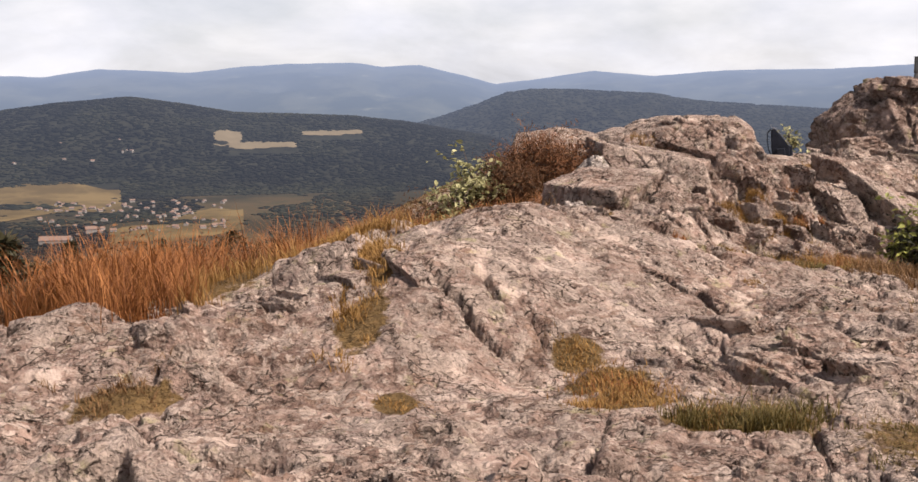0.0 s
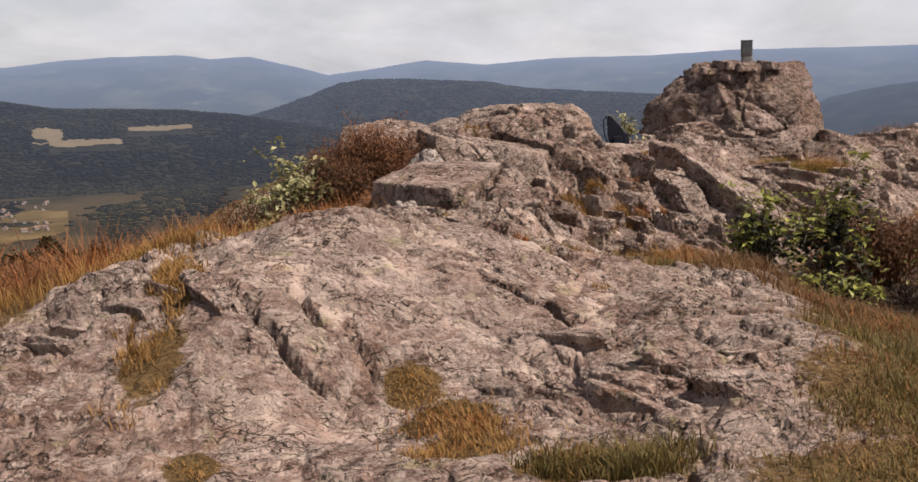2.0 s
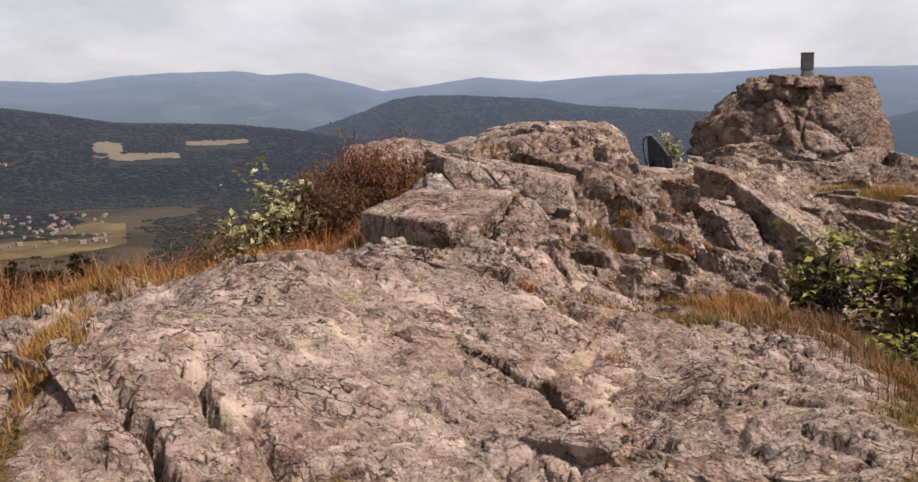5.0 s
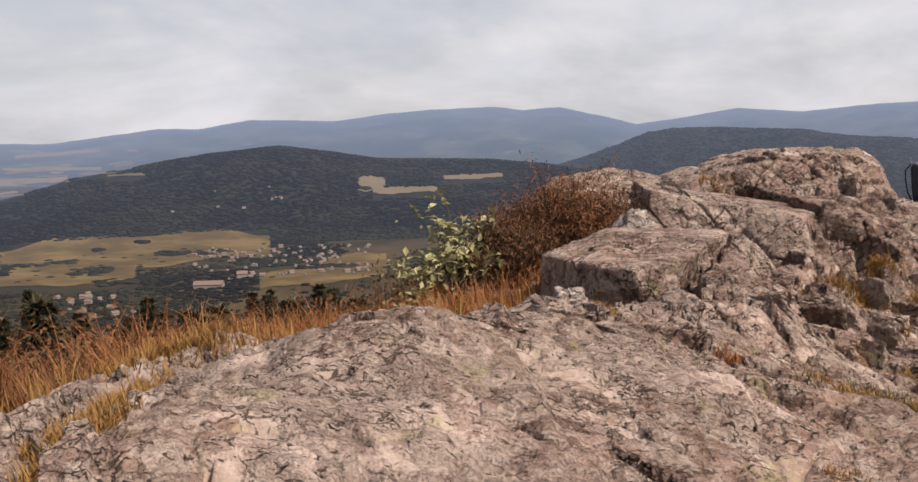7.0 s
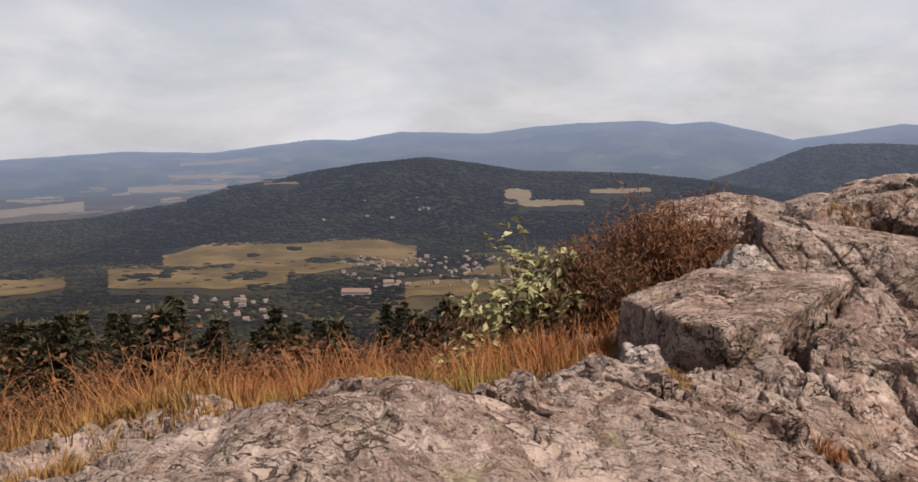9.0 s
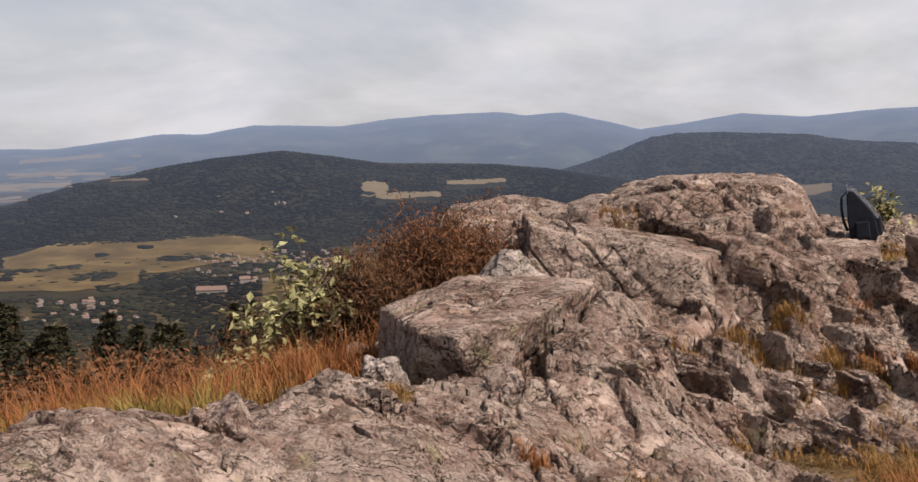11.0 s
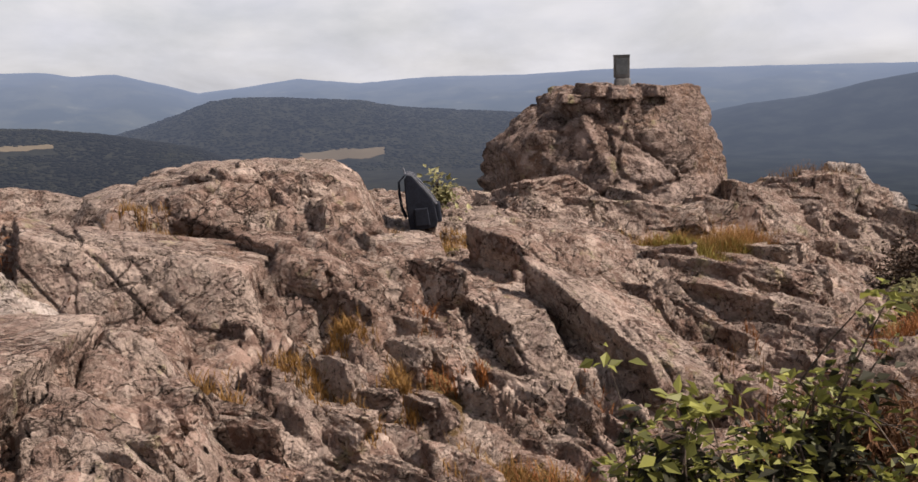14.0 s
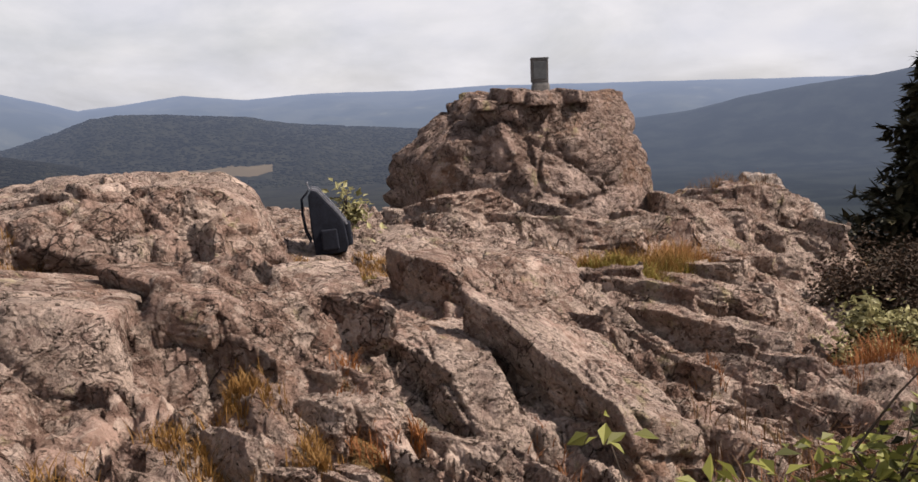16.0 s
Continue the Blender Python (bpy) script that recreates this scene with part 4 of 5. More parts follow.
# flat stones heaped beside the marker
for x, y, z, sx, sy, sz, turn, seed in [(7.04, 18.15, 1.83, 0.26, 0.18, 0.05, 12, 61), (6.78, 18.20, 1.74, 0.24, 0.17, 0.04, -20, 62), (7.74, 18.10, 1.82, 0.20, 0.15, 0.05, 30, 63), (7.25, 17.98, 1.80, 0.18, 0.12, 0.05, -8, 64)]:
    rock("cap_stone", "flat loose stone heaped on top of the boulder", (x, y, z), [
        (0.1, -0.1, 1, sz), (-0.95, -0.2, 0.2, sx), (0.9, -0.3, 0.1, sx), (0.2, -0.95, 0.2, sy), (-0.1, 0.95, 0.2, sy), (0, 0, -1, sz * 2)], ROCK_BIG, seed, turn, 5, 0.012, 5.0, "stone", "stones on the boulder", crisp=160.0)


# ---- blocks that stand out of the bedrock ----
def block_mesh(seed):
    """An angular block about one metre to each side: a cube cut by planes, its edges worn and its faces rough."""
    rng = random.Random(seed)
    bm = bmesh.new()
    bmesh.ops.create_cube(bm, size=2.0)
    for k in range(9):
        way = Vector((rng.gauss(0, 1), rng.gauss(0, 1), rng.gauss(0, 0.8))).normalized()
        if k == 0:
            way = Vector((rng.gauss(0, 0.12), rng.gauss(0, 0.12), 1)).normalized()
        geom = bm.verts[:] + bm.edges[:] + bm.faces[:]
        cut = bmesh.ops.bisect_plane(bm, geom=geom, plane_co=way * rng.uniform(0.78, 1.05), plane_no=way, clear_outer=True)
        rim = [e for e in cut["geom_cut"] if isinstance(e, bmesh.types.BMEdge)]
        if rim:
            bmesh.ops.contextual_create(bm, geom=rim)
    bmesh.ops.remove_doubles(bm, verts=bm.verts[:], dist=0.02)
    bmesh.ops.bevel(bm, geom=bm.edges[:], offset=0.035, segments=1, affect="EDGES")
    bmesh.ops.triangulate(bm, faces=bm.faces[:])
    for _ in range(3):
        long = [e for e in bm.edges if e.calc_length() > 0.12]
        if long:
            bmesh.ops.subdivide_edges(bm, edges=long, cuts=1, use_grid_fill=True)
            bmesh.ops.triangulate(bm, faces=[f for f in bm.faces if len(f.verts) > 3])
    p = np.array([v.co for v in bm.verts])
    away = np.array([v.normal for v in bm.verts])
    chip = np.round(3 * fbm3(p * 2.6 + seed, seed, 3)) / 3
    off = 0.11 * fbm3(p * 3 + seed, seed + 1, 4, 0.6) + 0.10 * chip - 0.05 * (np.abs(fbm3(p * 1.8, seed + 2, 2)) < 0.03)
    for v, q, n, d in zip(bm.verts, p, away, off):
        v.co = Vector(q + n * d)
    bm.normal_update()
    me = bpy.data.meshes.new("rock_block")
    bm.to_mesh(me)
    bm.free()
    me.materials.append(ROCK)
    return me


BLOCK_MESHES = [block_mesh(500 + k) for k in range(14)]


def block(x, y, top, size, yaw, tilt, roll, kind):
    """One block of the bedrock, its middle sunk so that its top reaches the given height."""
    ob = new("rock_block", BLOCK_MESHES[kind % len(BLOCK_MESHES)])
    ob.parent = BEDROCK
    ob.matrix_world = pose(x, y, top - size[2] * 0.9, tilt, roll, yaw) @ Matrix.Diagonal((*size, 1))
    return ob


# the blocks that stand out most: x, y, height over the ground, half sizes, yaw, tilt, roll
for k, (x, y, rise, size, yaw, tilt, roll) in enumerate([
    (6.55, 13.70, 0.12, (0.40, 0.16, 0.24), -44, 12, 5), (7.10, 14.10, 0.14, (0.46, 0.20, 0.30), -40, 9, 0),
    (5.80, 16.30, 0.10, (0.55, 0.40, 0.32), 15, -8, -4), (6.50, 16.10, 0.16, (0.60, 0.36, 0.30), -12, -10, 4), (7.30, 16.50, 0.12, (0.60, 0.36, 0.34), -8, -10, 6),
    (8.30, 17.10, 0.16, (0.55, 0.40, 0.36), -20, -8, 8), (9.10, 17.90, 0.20, (0.55, 0.45, 0.36), -10, -5, 8), (10.20, 19.20, 0.05, (0.55, 0.45, 0.42), -25, -8, 0),
    (10.90, 19.60, 0.03, (0.50, 0.42, 0.45), 20, -6, 4), (11.60, 20.00, 0.04, (0.48, 0.40, 0.50), -10, -5, 8), (12.30, 20.20, -0.06, (0.40, 0.36, 0.40), -30, -10, 15),
    (-1.45, 6.75, 0.06, (0.38, 0.28, 0.34), -10, -30, -20), (-2.15, 5.65, 0.14, (0.30, 0.22, 0.24), -15, -10, 0), (0.78, 14.25, 0.22, (0.62, 0.32, 0.30), -6, -4, 4),
    (-0.20, 8.60, 0.06, (0.2, 0.16, 0.14), 20, 6, -8), (1.75, 5.60, 0.12, (0.20, 0.14, 0.14), -32, 12, 8),
]):
    block(x, y, root_z(x, y) + rise, size, yaw, tilt, roll, k)

# smaller blocks and thin leaning plates between them: zone middle, radii, count, size, thickness
rng = random.Random(77)
for cx, cy, rx, ry, count, size, thick in [
    (3.6, 11.7, 1.4, 0.8, 34, 0.13, 0.36), (5.2, 12.7, 1.2, 0.7, 28, 0.14, 0.36), (6.6, 13.5, 1.0, 0.8, 34, 0.17, 0.36), (2.6, 10.8, 0.6, 0.5, 20, 0.12, 0.34),
    (7.2, 16.4, 1.8, 0.7, 24, 0.22, 0.7), (10.8, 19.4, 1.4, 0.6, 16, 0.26, 0.7), (-1.5, 6.4, 0.8, 0.6, 14, 0.10, 0.7), (1.5, 5.6, 0.5, 0.3, 34, 0.10, 0.7), (1.9, 10.2, 0.5, 0.5, 8, 0.10, 0.5),
    (7.6, 15.5, 0.6, 0.6, 14, 0.20, 0.5), (0.4, 8.3, 0.8, 0.25, 5, 0.09, 0.7), (0.6, 9.1, 0.6, 0.3, 12, 0.10, 0.7), (5.2, 14.4, 0.8, 0.6, 9, 0.15, 0.7),
]:
    for _ in range(count):
        x, y = cx + rx * rng.gauss(0, 0.6), cy + ry * rng.gauss(0, 0.6)
        s = size * rng.uniform(0.6, 1.5)
        if (0.8 < x < 2.5 and 11.0 < y < 12.4) or (0.5 < x < 1.7 and 9.4 < y < 11.6) or (3.45 < x < 4.55 and 12.7 < y < 15.2):
            continue
        dims = (s * rng.uniform(1.2, 2.0), s * thick * rng.uniform(0.7, 1.3), s * rng.uniform(0.7, 1.1))
        block(x, y, root_z(x, y) + dims[2] * rng.uniform(0.15, 0.50), dims, -46 + rng.gauss(0, 10), rng.choice((rng.uniform(-18, -4), rng.uniform(2, 26), rng.uniform(2, 26))), rng.gauss(0, 6), rng.randrange(99))


# ---- grass ----
def blades(rng, x, y, length, width, lean):
    """Curved grass blades rooted on the outcrop: verts and faces, seven corners to a blade."""
    n = len(x)
    z = surface(x, y) - 0.015
    turn = rng.uniform(0, 2 * np.pi, n)
    bend = lean * (0.3 + rng.random(n))
    size = length * (0.45 + 0.75 * rng.random(n))
    wide = width * (0.6 + 0.8 * rng.random(n))
    side = np.stack([-np.sin(turn), np.cos(turn), np.zeros(n)], -1)
    way = np.stack([np.cos(turn), np.sin(turn), np.zeros(n)], -1)
    root = np.stack([x, y, z], -1)
    rows = []
    for t, w in ((0.0, 1.0), (0.4, 0.8), (0.75, 0.5)):
        c = root + way * (size * bend * t * t)[:, None] + np.array([0, 0, 1.0]) * (size * t * (1 - 0.25 * bend * t))[:, None]
        rows += [c - side * (wide * w / 2)[:, None], c + side * (wide * w / 2)[:, None]]
    rows.append(root + way * (size * bend)[:, None] + np.array([0, 0, 1.0]) * (size * (1 - 0.25 * bend))[:, None])
    verts = np.stack(rows, 1)
    tris = np.array([[0, 1, 3], [0, 3, 2], [2, 3, 5], [2, 5, 4], [4, 5, 6]])
    return verts.reshape(-1, 3), (tris[None] + (np.arange(n) * 7)[:, None, None]).reshape(-1, 3)


def grass(name, label, material, seed, patches):
    """One sheet of grass from patches of (x, y, radius x, radius y, blades, length, tuft spacing)."""
    rng = np.random.default_rng(seed)
    vs, fs, start = [], [], 0
    for cx, cy, rx, ry, count, length, tuft in patches:
        tufts = max(1, int(count / 28))
        tx, ty = cx + rx * rng.normal(0, 0.55, tufts), cy + ry * rng.normal(0, 0.55, tufts)
        tall = rng.uniform(0.65, 1.25, tufts)
        pick = rng.integers(0, tufts, count)
        x, y = tx[pick] + rng.normal(0, tuft, count), ty[pick] + rng.normal(0, tuft, count)
        v, f = blades(rng, x, y, length * tall[pick], 0.0065 if length < 0.45 else 0.008, 0.7)
        vs.append(v)
        fs.append(f + start)
        start += len(v)
    me = bpy.data.meshes.new(name)
    fill(me, np.concatenate(vs), np.concatenate(fs), (material,), None, False)
    return tagged(new(name, me), label, "grass", kind="stuff")


grass("rust_grass", "rusty orange dry grass along the edge of the rocks", GRASS_RUST, 101, [
    (-3.2, 7.7, 0.55, 0.8, 3800, 0.62, 0.07), (-2.2, 9.6, 0.35, 0.5, 1600, 0.74, 0.05), (-3.1, 9.2, 0.6, 0.5, 1500, 0.80, 0.06), (-1.7, 10.2, 0.5, 0.4, 1900, 0.60, 0.07), (-1.6, 8.9, 0.5, 0.3, 2600, 0.34, 0.05),
    (-1.1, 10.1, 0.35, 0.4, 2000, 0.42, 0.06), (-1.3, 9.2, 0.6, 0.25, 1200, 0.40, 0.06), (-0.55, 9.75, 0.35, 0.2, 1300, 0.38, 0.06), (-1.25, 9.45, 0.4, 0.25, 1200, 0.42, 0.06), (-0.35, 10.6, 0.22, 0.45, 1300, 0.36, 0.05),
    (0.12, 9.75, 0.14, 0.25, 700, 0.30, 0.04), (-0.05, 10.5, 0.2, 0.3, 900, 0.34, 0.05), (0.25, 10.7, 0.2, 0.35, 700, 0.20, 0.04), (-2.6, 6.4, 0.3, 0.5, 900, 0.40, 0.06), (0.75, 12.3, 0.2, 0.2, 300, 0.24, 0.04),
    (0.50, 5.25, 0.16, 0.25, 400, 0.06, 0.06), (3.3, 5.2, 0.5, 0.6, 800, 0.10, 0.08), (3.9, 6.8, 0.6, 0.8, 1100, 0.14, 0.09), (3.4, 9.6, 0.4, 0.4, 900, 0.18, 0.05), (3.75, 10.75, 0.3, 0.2, 500, 0.12, 0.05),
    (3.42, 11.85, 0.08, 0.30, 380, 0.13, 0.03), (3.72, 11.90, 0.05, 0.15, 160, 0.11, 0.03),
    (4.35, 11.7, 0.12, 0.2, 260, 0.12, 0.04), (6.2, 13.1, 0.15, 0.12, 160, 0.13, 0.03), (7.9, 15.9, 0.35, 0.15, 700, 0.24, 0.05),
    (8.3, 13.6, 0.5, 0.4, 1000, 0.28, 0.07), (5.6, 10.8, 0.5, 0.5, 900, 0.40, 0.06), (1.45, 8.75, 0.05, 0.06, 120, 0.10, 0.02), (5.6, 16.9, 0.15, 0.1, 300, 0.3, 0.05),
])
grass("straw_grass", "straw yellow dry grass in hollows of the rock", GRASS_STRAW, 102, [
    (-1.1, 5.8, 0.12, 0.35, 600, 0.08, 0.03), (0.30, 5.75, 0.12, 0.12, 600, 0.05, 0.05), (0.46, 5.40, 0.18, 0.16, 1000, 0.05, 0.06), (0.56, 5.05, 0.16, 0.18, 900, 0.06, 0.06), (0.34, 4.85, 0.14, 0.10, 500, 0.05, 0.05), (0.85, 4.62, 0.2, 0.1, 500, 0.07, 0.05), (1.15, 4.5, 0.2, 0.12, 500, 0.08, 0.05), (-0.72, 4.85, 0.10, 0.12, 300, 0.04, 0.03), (-1.1, 7.1, 0.10, 0.5, 1200, 0.10, 0.04), (-0.95, 6.6, 0.08, 0.35, 900, 0.09, 0.04),
    (2.2, 4.1, 0.5, 0.35, 500, 0.05, 0.07), (2.9, 5.0, 0.55, 0.6, 700, 0.05, 0.08), (3.4, 6.1, 0.55, 0.7, 500, 0.06, 0.08), (-0.35, 9.3, 0.4, 0.25, 2600, 0.20, 0.06), (-0.95, 9.1, 0.4, 0.25, 1800, 0.24, 0.06), (-1.5, 8.2, 0.25, 0.25, 1300, 0.12, 0.05),
    (-2.4, 7.4, 0.4, 0.8, 1100, 0.20, 0.06), (-1.8, 8.3, 0.5, 0.4, 900, 0.20, 0.06), (-1.1, 8.1, 0.4, 0.2, 700, 0.12, 0.05), (3.8, 13.9, 0.28, 0.16, 1200, 0.10, 0.04), (4.2, 14.3, 0.2, 0.12, 500, 0.08, 0.04), (6.6, 15.15, 0.40, 0.22, 1800, 0.18, 0.06), (7.2, 15.45, 0.45, 0.24, 2600, 0.22, 0.06), (7.9, 15.95, 0.40, 0.24, 1600, 0.24, 0.06), (2.92, 11.85, 0.14, 0.10, 520, 0.10, 0.03), (2.60, 11.55, 0.16, 0.08, 360, 0.09, 0.03), (3.2, 11.6, 0.08, 0.10, 300, 0.11, 0.03),
    (1.95, 12.85, 0.25, 0.08, 700, 0.10, 0.03), (1.85, 13.0, 0.3, 0.06, 500, 0.10, 0.03), (2.4, 8.6, 0.35, 0.2, 900, 0.07, 0.04), (3.3, 10.2, 0.6, 0.3, 900, 0.12, 0.04), (2.9, 11.25, 0.15, 0.12, 260, 0.10, 0.03), (2.7, 11.45, 0.2, 0.1, 420, 0.10, 0.03),
    (2.15, 11.1, 0.12, 0.1, 300, 0.10, 0.03), (3.15, 11.5, 0.10, 0.10, 260, 0.12, 0.03), (1.5, 6.05, 0.25, 0.06, 260, 0.04, 0.02), (0.8, 9.0, 0.08, 0.05, 160, 0.06, 0.02), (3.6, 10.8, 0.3, 0.2, 900, 0.12, 0.05), (1.75, 7.3, 0.06, 0.05, 120, 0.05, 0.02),
])
grass("olive_grass", "olive and brown grass beside the rock path", GRASS_OLIVE, 103, [
    (0.88, 4.50, 0.14, 0.10, 500, 0.12, 0.05), (1.12, 4.42, 0.16, 0.10, 700, 0.15, 0.05), (1.32, 4.55, 0.12, 0.10, 400, 0.09, 0.05), (2.2, 4.1, 0.55, 0.35, 2600, 0.06, 0.06), (2.9, 4.9, 0.55, 0.6, 6500, 0.07, 0.07), (3.4, 6.1, 0.55, 0.7, 6000, 0.09, 0.07), (3.9, 7.2, 0.5, 0.8, 4200, 0.11, 0.07), (2.6, 8.7, 0.5, 0.3, 1500, 0.09, 0.05),
    (6.9, 15.2, 0.5, 0.20, 1300, 0.14, 0.04), (3.75, 13.9, 0.2, 0.10, 360, 0.06, 0.03), (-0.8, 9.1, 0.5, 0.3, 900, 0.20, 0.05), (3.7, 10.7, 0.35, 0.2, 900, 0.12, 0.05),
])
grass("green_grass", "yellow green grass at the foot of the rocks", GRASS_GREEN, 105, [
    (-0.50, 9.20, 0.35, 0.20, 2400, 0.24, 0.06), (-1.0, 8.95, 0.45, 0.20, 1600, 0.24, 0.06), (6.6, 15.0, 0.40, 0.18, 2200, 0.14, 0.05), (7.2, 15.3, 0.35, 0.18, 1400, 0.15, 0.05), (3.9, 13.85, 0.25, 0.12, 500, 0.06, 0.03), (2.9, 4.6, 0.6, 0.5, 1800, 0.05, 0.07), (3.4, 6.0, 0.45, 0.7, 1500, 0.06, 0.08), (3.0, 8.9, 0.5, 0.4, 800, 0.12, 0.06),
])
grass("brown_grass", "brown withered grass on the slope below the rocks", GRASS_BROWN, 104, [
    (3.9, 7.6, 0.6, 0.8, 4200, 0.14, 0.08), (3.5, 6.6, 0.5, 0.7, 3600, 0.08, 0.08), (2.6, 4.7, 0.6, 0.6, 3000, 0.05, 0.08), (3.4, 8.6, 0.6, 0.5, 2600, 0.16, 0.07), (4.6, 9.0, 0.8, 0.7, 2200, 0.20, 0.06), (4.3, 5.5, 0.7, 1.2, 2600, 0.14, 0.07), (6.3, 11.6, 0.9, 0.6, 1500, 0.26, 0.07),
    (-2.3, 5.0, 0.3, 0.2, 420, 0.07, 0.04), (8.0, 15.2, 0.5, 0.25, 900, 0.20, 0.05), (12.2, 20.8, 1.0, 0.7, 1200, 0.25, 0.08), (-0.4, 9.6, 0.5, 0.3, 1300, 0.26, 0.06), (-2.7, 9.4, 0.6, 0.5, 2200, 0.62, 0.07), (-1.5, 9.9, 0.6, 0.4, 1500, 0.44, 0.07),
])


# ---- shrubs and trees ----
def tube(bm, places, radii, sides=6):
    """A tapered limb along places."""
    rings = []
    for i, p in enumerate(places):
        way = (places[min(i + 1, len(places) - 1)] - places[max(i - 1, 0)]).normalized()
        a = way.orthogonal().normalized()
        b = way.cross(a)
        rings.append([bm.verts.new(p + radii[i] * (math.cos(2 * math.pi * k / sides) * a + math.sin(2 * math.pi * k / sides) * b)) for k in range(sides)])
    for r0, r1 in zip(rings, rings[1:]):
        for k in range(sides):
            bm.faces.new((r0[k], r0[(k + 1) % sides], r1[(k + 1) % sides], r1[k]))
    bm.faces.new(rings[0][::-1])
    bm.faces.new(rings[-1])


def leaves(name, rng, centres, size, material, flat=0.5, fold=0.25, long=1.7):
    """Folded pointed leaves at the centres, in one mesh."""
    n = len(centres)
    way = rng.normal(size=(n, 3)) * np.array([1, 1, flat])
    way /= np.linalg.norm(way, axis=1)[:, None]
    up = rng.normal(size=(n, 3)) * 0.5 + np.array([0, 0, 1.0])
    side = np.cross(way, up)
    side /= np.linalg.norm(side, axis=1)[:, None] + 1e-9
    lift = np.cross(side, way)
    s = (size * (0.6 + 0.8 * rng.random(n)))[:, None]
    mid = centres + way * s * long * 0.45
    verts = np.stack([centres, mid + side * s * 0.5 + lift * s * fold, centres + way * s * long, mid - side * s * 0.5 + lift * s * fold], 1)
    tris = np.array([[0, 1, 2], [0, 2, 3]])
    me = bpy.data.meshes.new(name)
    return fill(me, verts.reshape(-1, 3), (tris[None] + (np.arange(n) * 4)[:, None, None]).reshape(-1, 3), (material,), None, False)


def shrub(name, label, base, spread, height, stems, count, size, leaf, seed, clump=0.16, droop=0.0, low=0.25, category="shrub", inner=0, long=1.7):
    """A shrub: bare stems that fork from the root, and leaves in clumps along their upper parts."""
    rng = np.random.default_rng(seed)
    thing = new(name)
    thing.location = base
    heads = []
    for k in range(stems):
        turn, reach = rng.uniform(0, 2 * math.pi), math.sqrt(rng.random())
        end = Vector((spread[0] * reach * math.cos(turn), spread[1] * reach * math.sin(turn), height * (rng.uniform(0.5, 1.0) * (1 - 0.35 * reach * reach))))
        root = Vector((end.x * 0.15, end.y * 0.15, -0.05))
        places = []
        for i in range(7):
            t = i / 6
            p = root.lerp(end, t) + Vector((0, 0, 0.25 * height * math.sin(math.pi * t) * (1 - droop)))
            places.append(p + Vector(rng.normal(0, 0.025, 3)) * (t > 0))
        bm = bmesh.new()
        tube(bm, places, [0.012 * (1 - 0.8 * i / 6) + 0.002 for i in range(7)], 5)
        for j in ((3, 4, 5) if low < 0.7 else (4, 5)):
            tip = places[j] + Vector(rng.normal(0, 1, 3)) * 0.16 * max(height, 0.5)
            tube(bm, [places[j], places[j].lerp(tip, 0.5) + Vector((0, 0, 0.02)), tip], [0.005, 0.004, 0.002], 4)
            heads.append(np.array(tip))
        part("stem", bm, BARK, thing)
        heads += [np.array(p) for i, p in enumerate(places) if i / 6 >= low]
    heads = np.array(heads)
    pick = heads[rng.integers(0, len(heads), count)]
    centres = pick + rng.normal(0, clump, (count, 3)) * np.array([1, 1, 0.75])
    mesh_part("foliage", leaves("foliage", rng, centres, size, leaf, 1.2 if long > 3 else 0.5, 0.25, long), thing)
    # dark leaves paint the shade inside the shrub
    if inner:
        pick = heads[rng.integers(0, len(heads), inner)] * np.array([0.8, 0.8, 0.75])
        mesh_part("inner_foliage", leaves("inner_foliage", rng, pick + rng.normal(0, clump * 1.2, (inner, 3)), size, LEAF_SHADE), thing, "inner leaves darkened as shade inside the shrub")
    return tagged(thing, label, category)


shrub("brown_shrub", "dense reddish brown withered shrub at the rock edge", (0.42, 12.25, 0.20), (0.58, 0.45), 0.92, 60, 18750, 0.010, LEAF_TWIG, 201, 0.085, low=0.1, inner=2500, long=5.5)
shrub("brown_shrub", "low dark brown withered shrub below a rock slab", (0.02, 11.75, 0.05), (0.42, 0.35), 0.85, 40, 11250, 0.010, LEAF_BROWN, 217, 0.085, low=0.1, inner=2000, long=5.5)
shrub("pale_shrub", "thin shrub with pale yellow green leaves beside a brown shrub", (-0.36, 11.55, -0.05), (0.34, 0.30), 1.08, 15, 850, 0.044, LEAF_PALE, 202, 0.055, low=0.5)
shrub("pale_shrub", "low shrub with pale leaves on the slope", (-0.62, 11.2, -0.35), (0.35, 0.3), 0.85, 10, 600, 0.042, LEAF_PALE, 203, 0.08, low=0.35, inner=500)
shrub("green_shrub", "green leafy bramble shrub with dark hollow inside", (4.02, 9.78, -0.50), (0.27, 0.24), 0.98, 18, 520, 0.044, LEAF_GREEN, 204, 0.045, low=0.80, inner=700)
shrub("green_shrub", "green leafy shrub with bare grey stems", (4.80, 10.02, -0.60), (0.34, 0.30), 1.20, 18, 560, 0.044, LEAF_GREEN, 205, 0.05, low=0.80, inner=700)
shrub("green_shrub", "low green shrub at the foot of the rock", (4.2, 8.75, -0.62), (0.40, 0.35), 0.55, 12, 420, 0.042, LEAF_GREEN, 206, 0.06, low=0.5, inner=500)
shrub("green_shrub", "green leafy shrub on the slope", (5.8, 9.3, -0.95), (0.6, 0.5), 0.9, 14, 700, 0.038, LEAF_GREEN, 207, 0.09, low=0.5, inner=150)
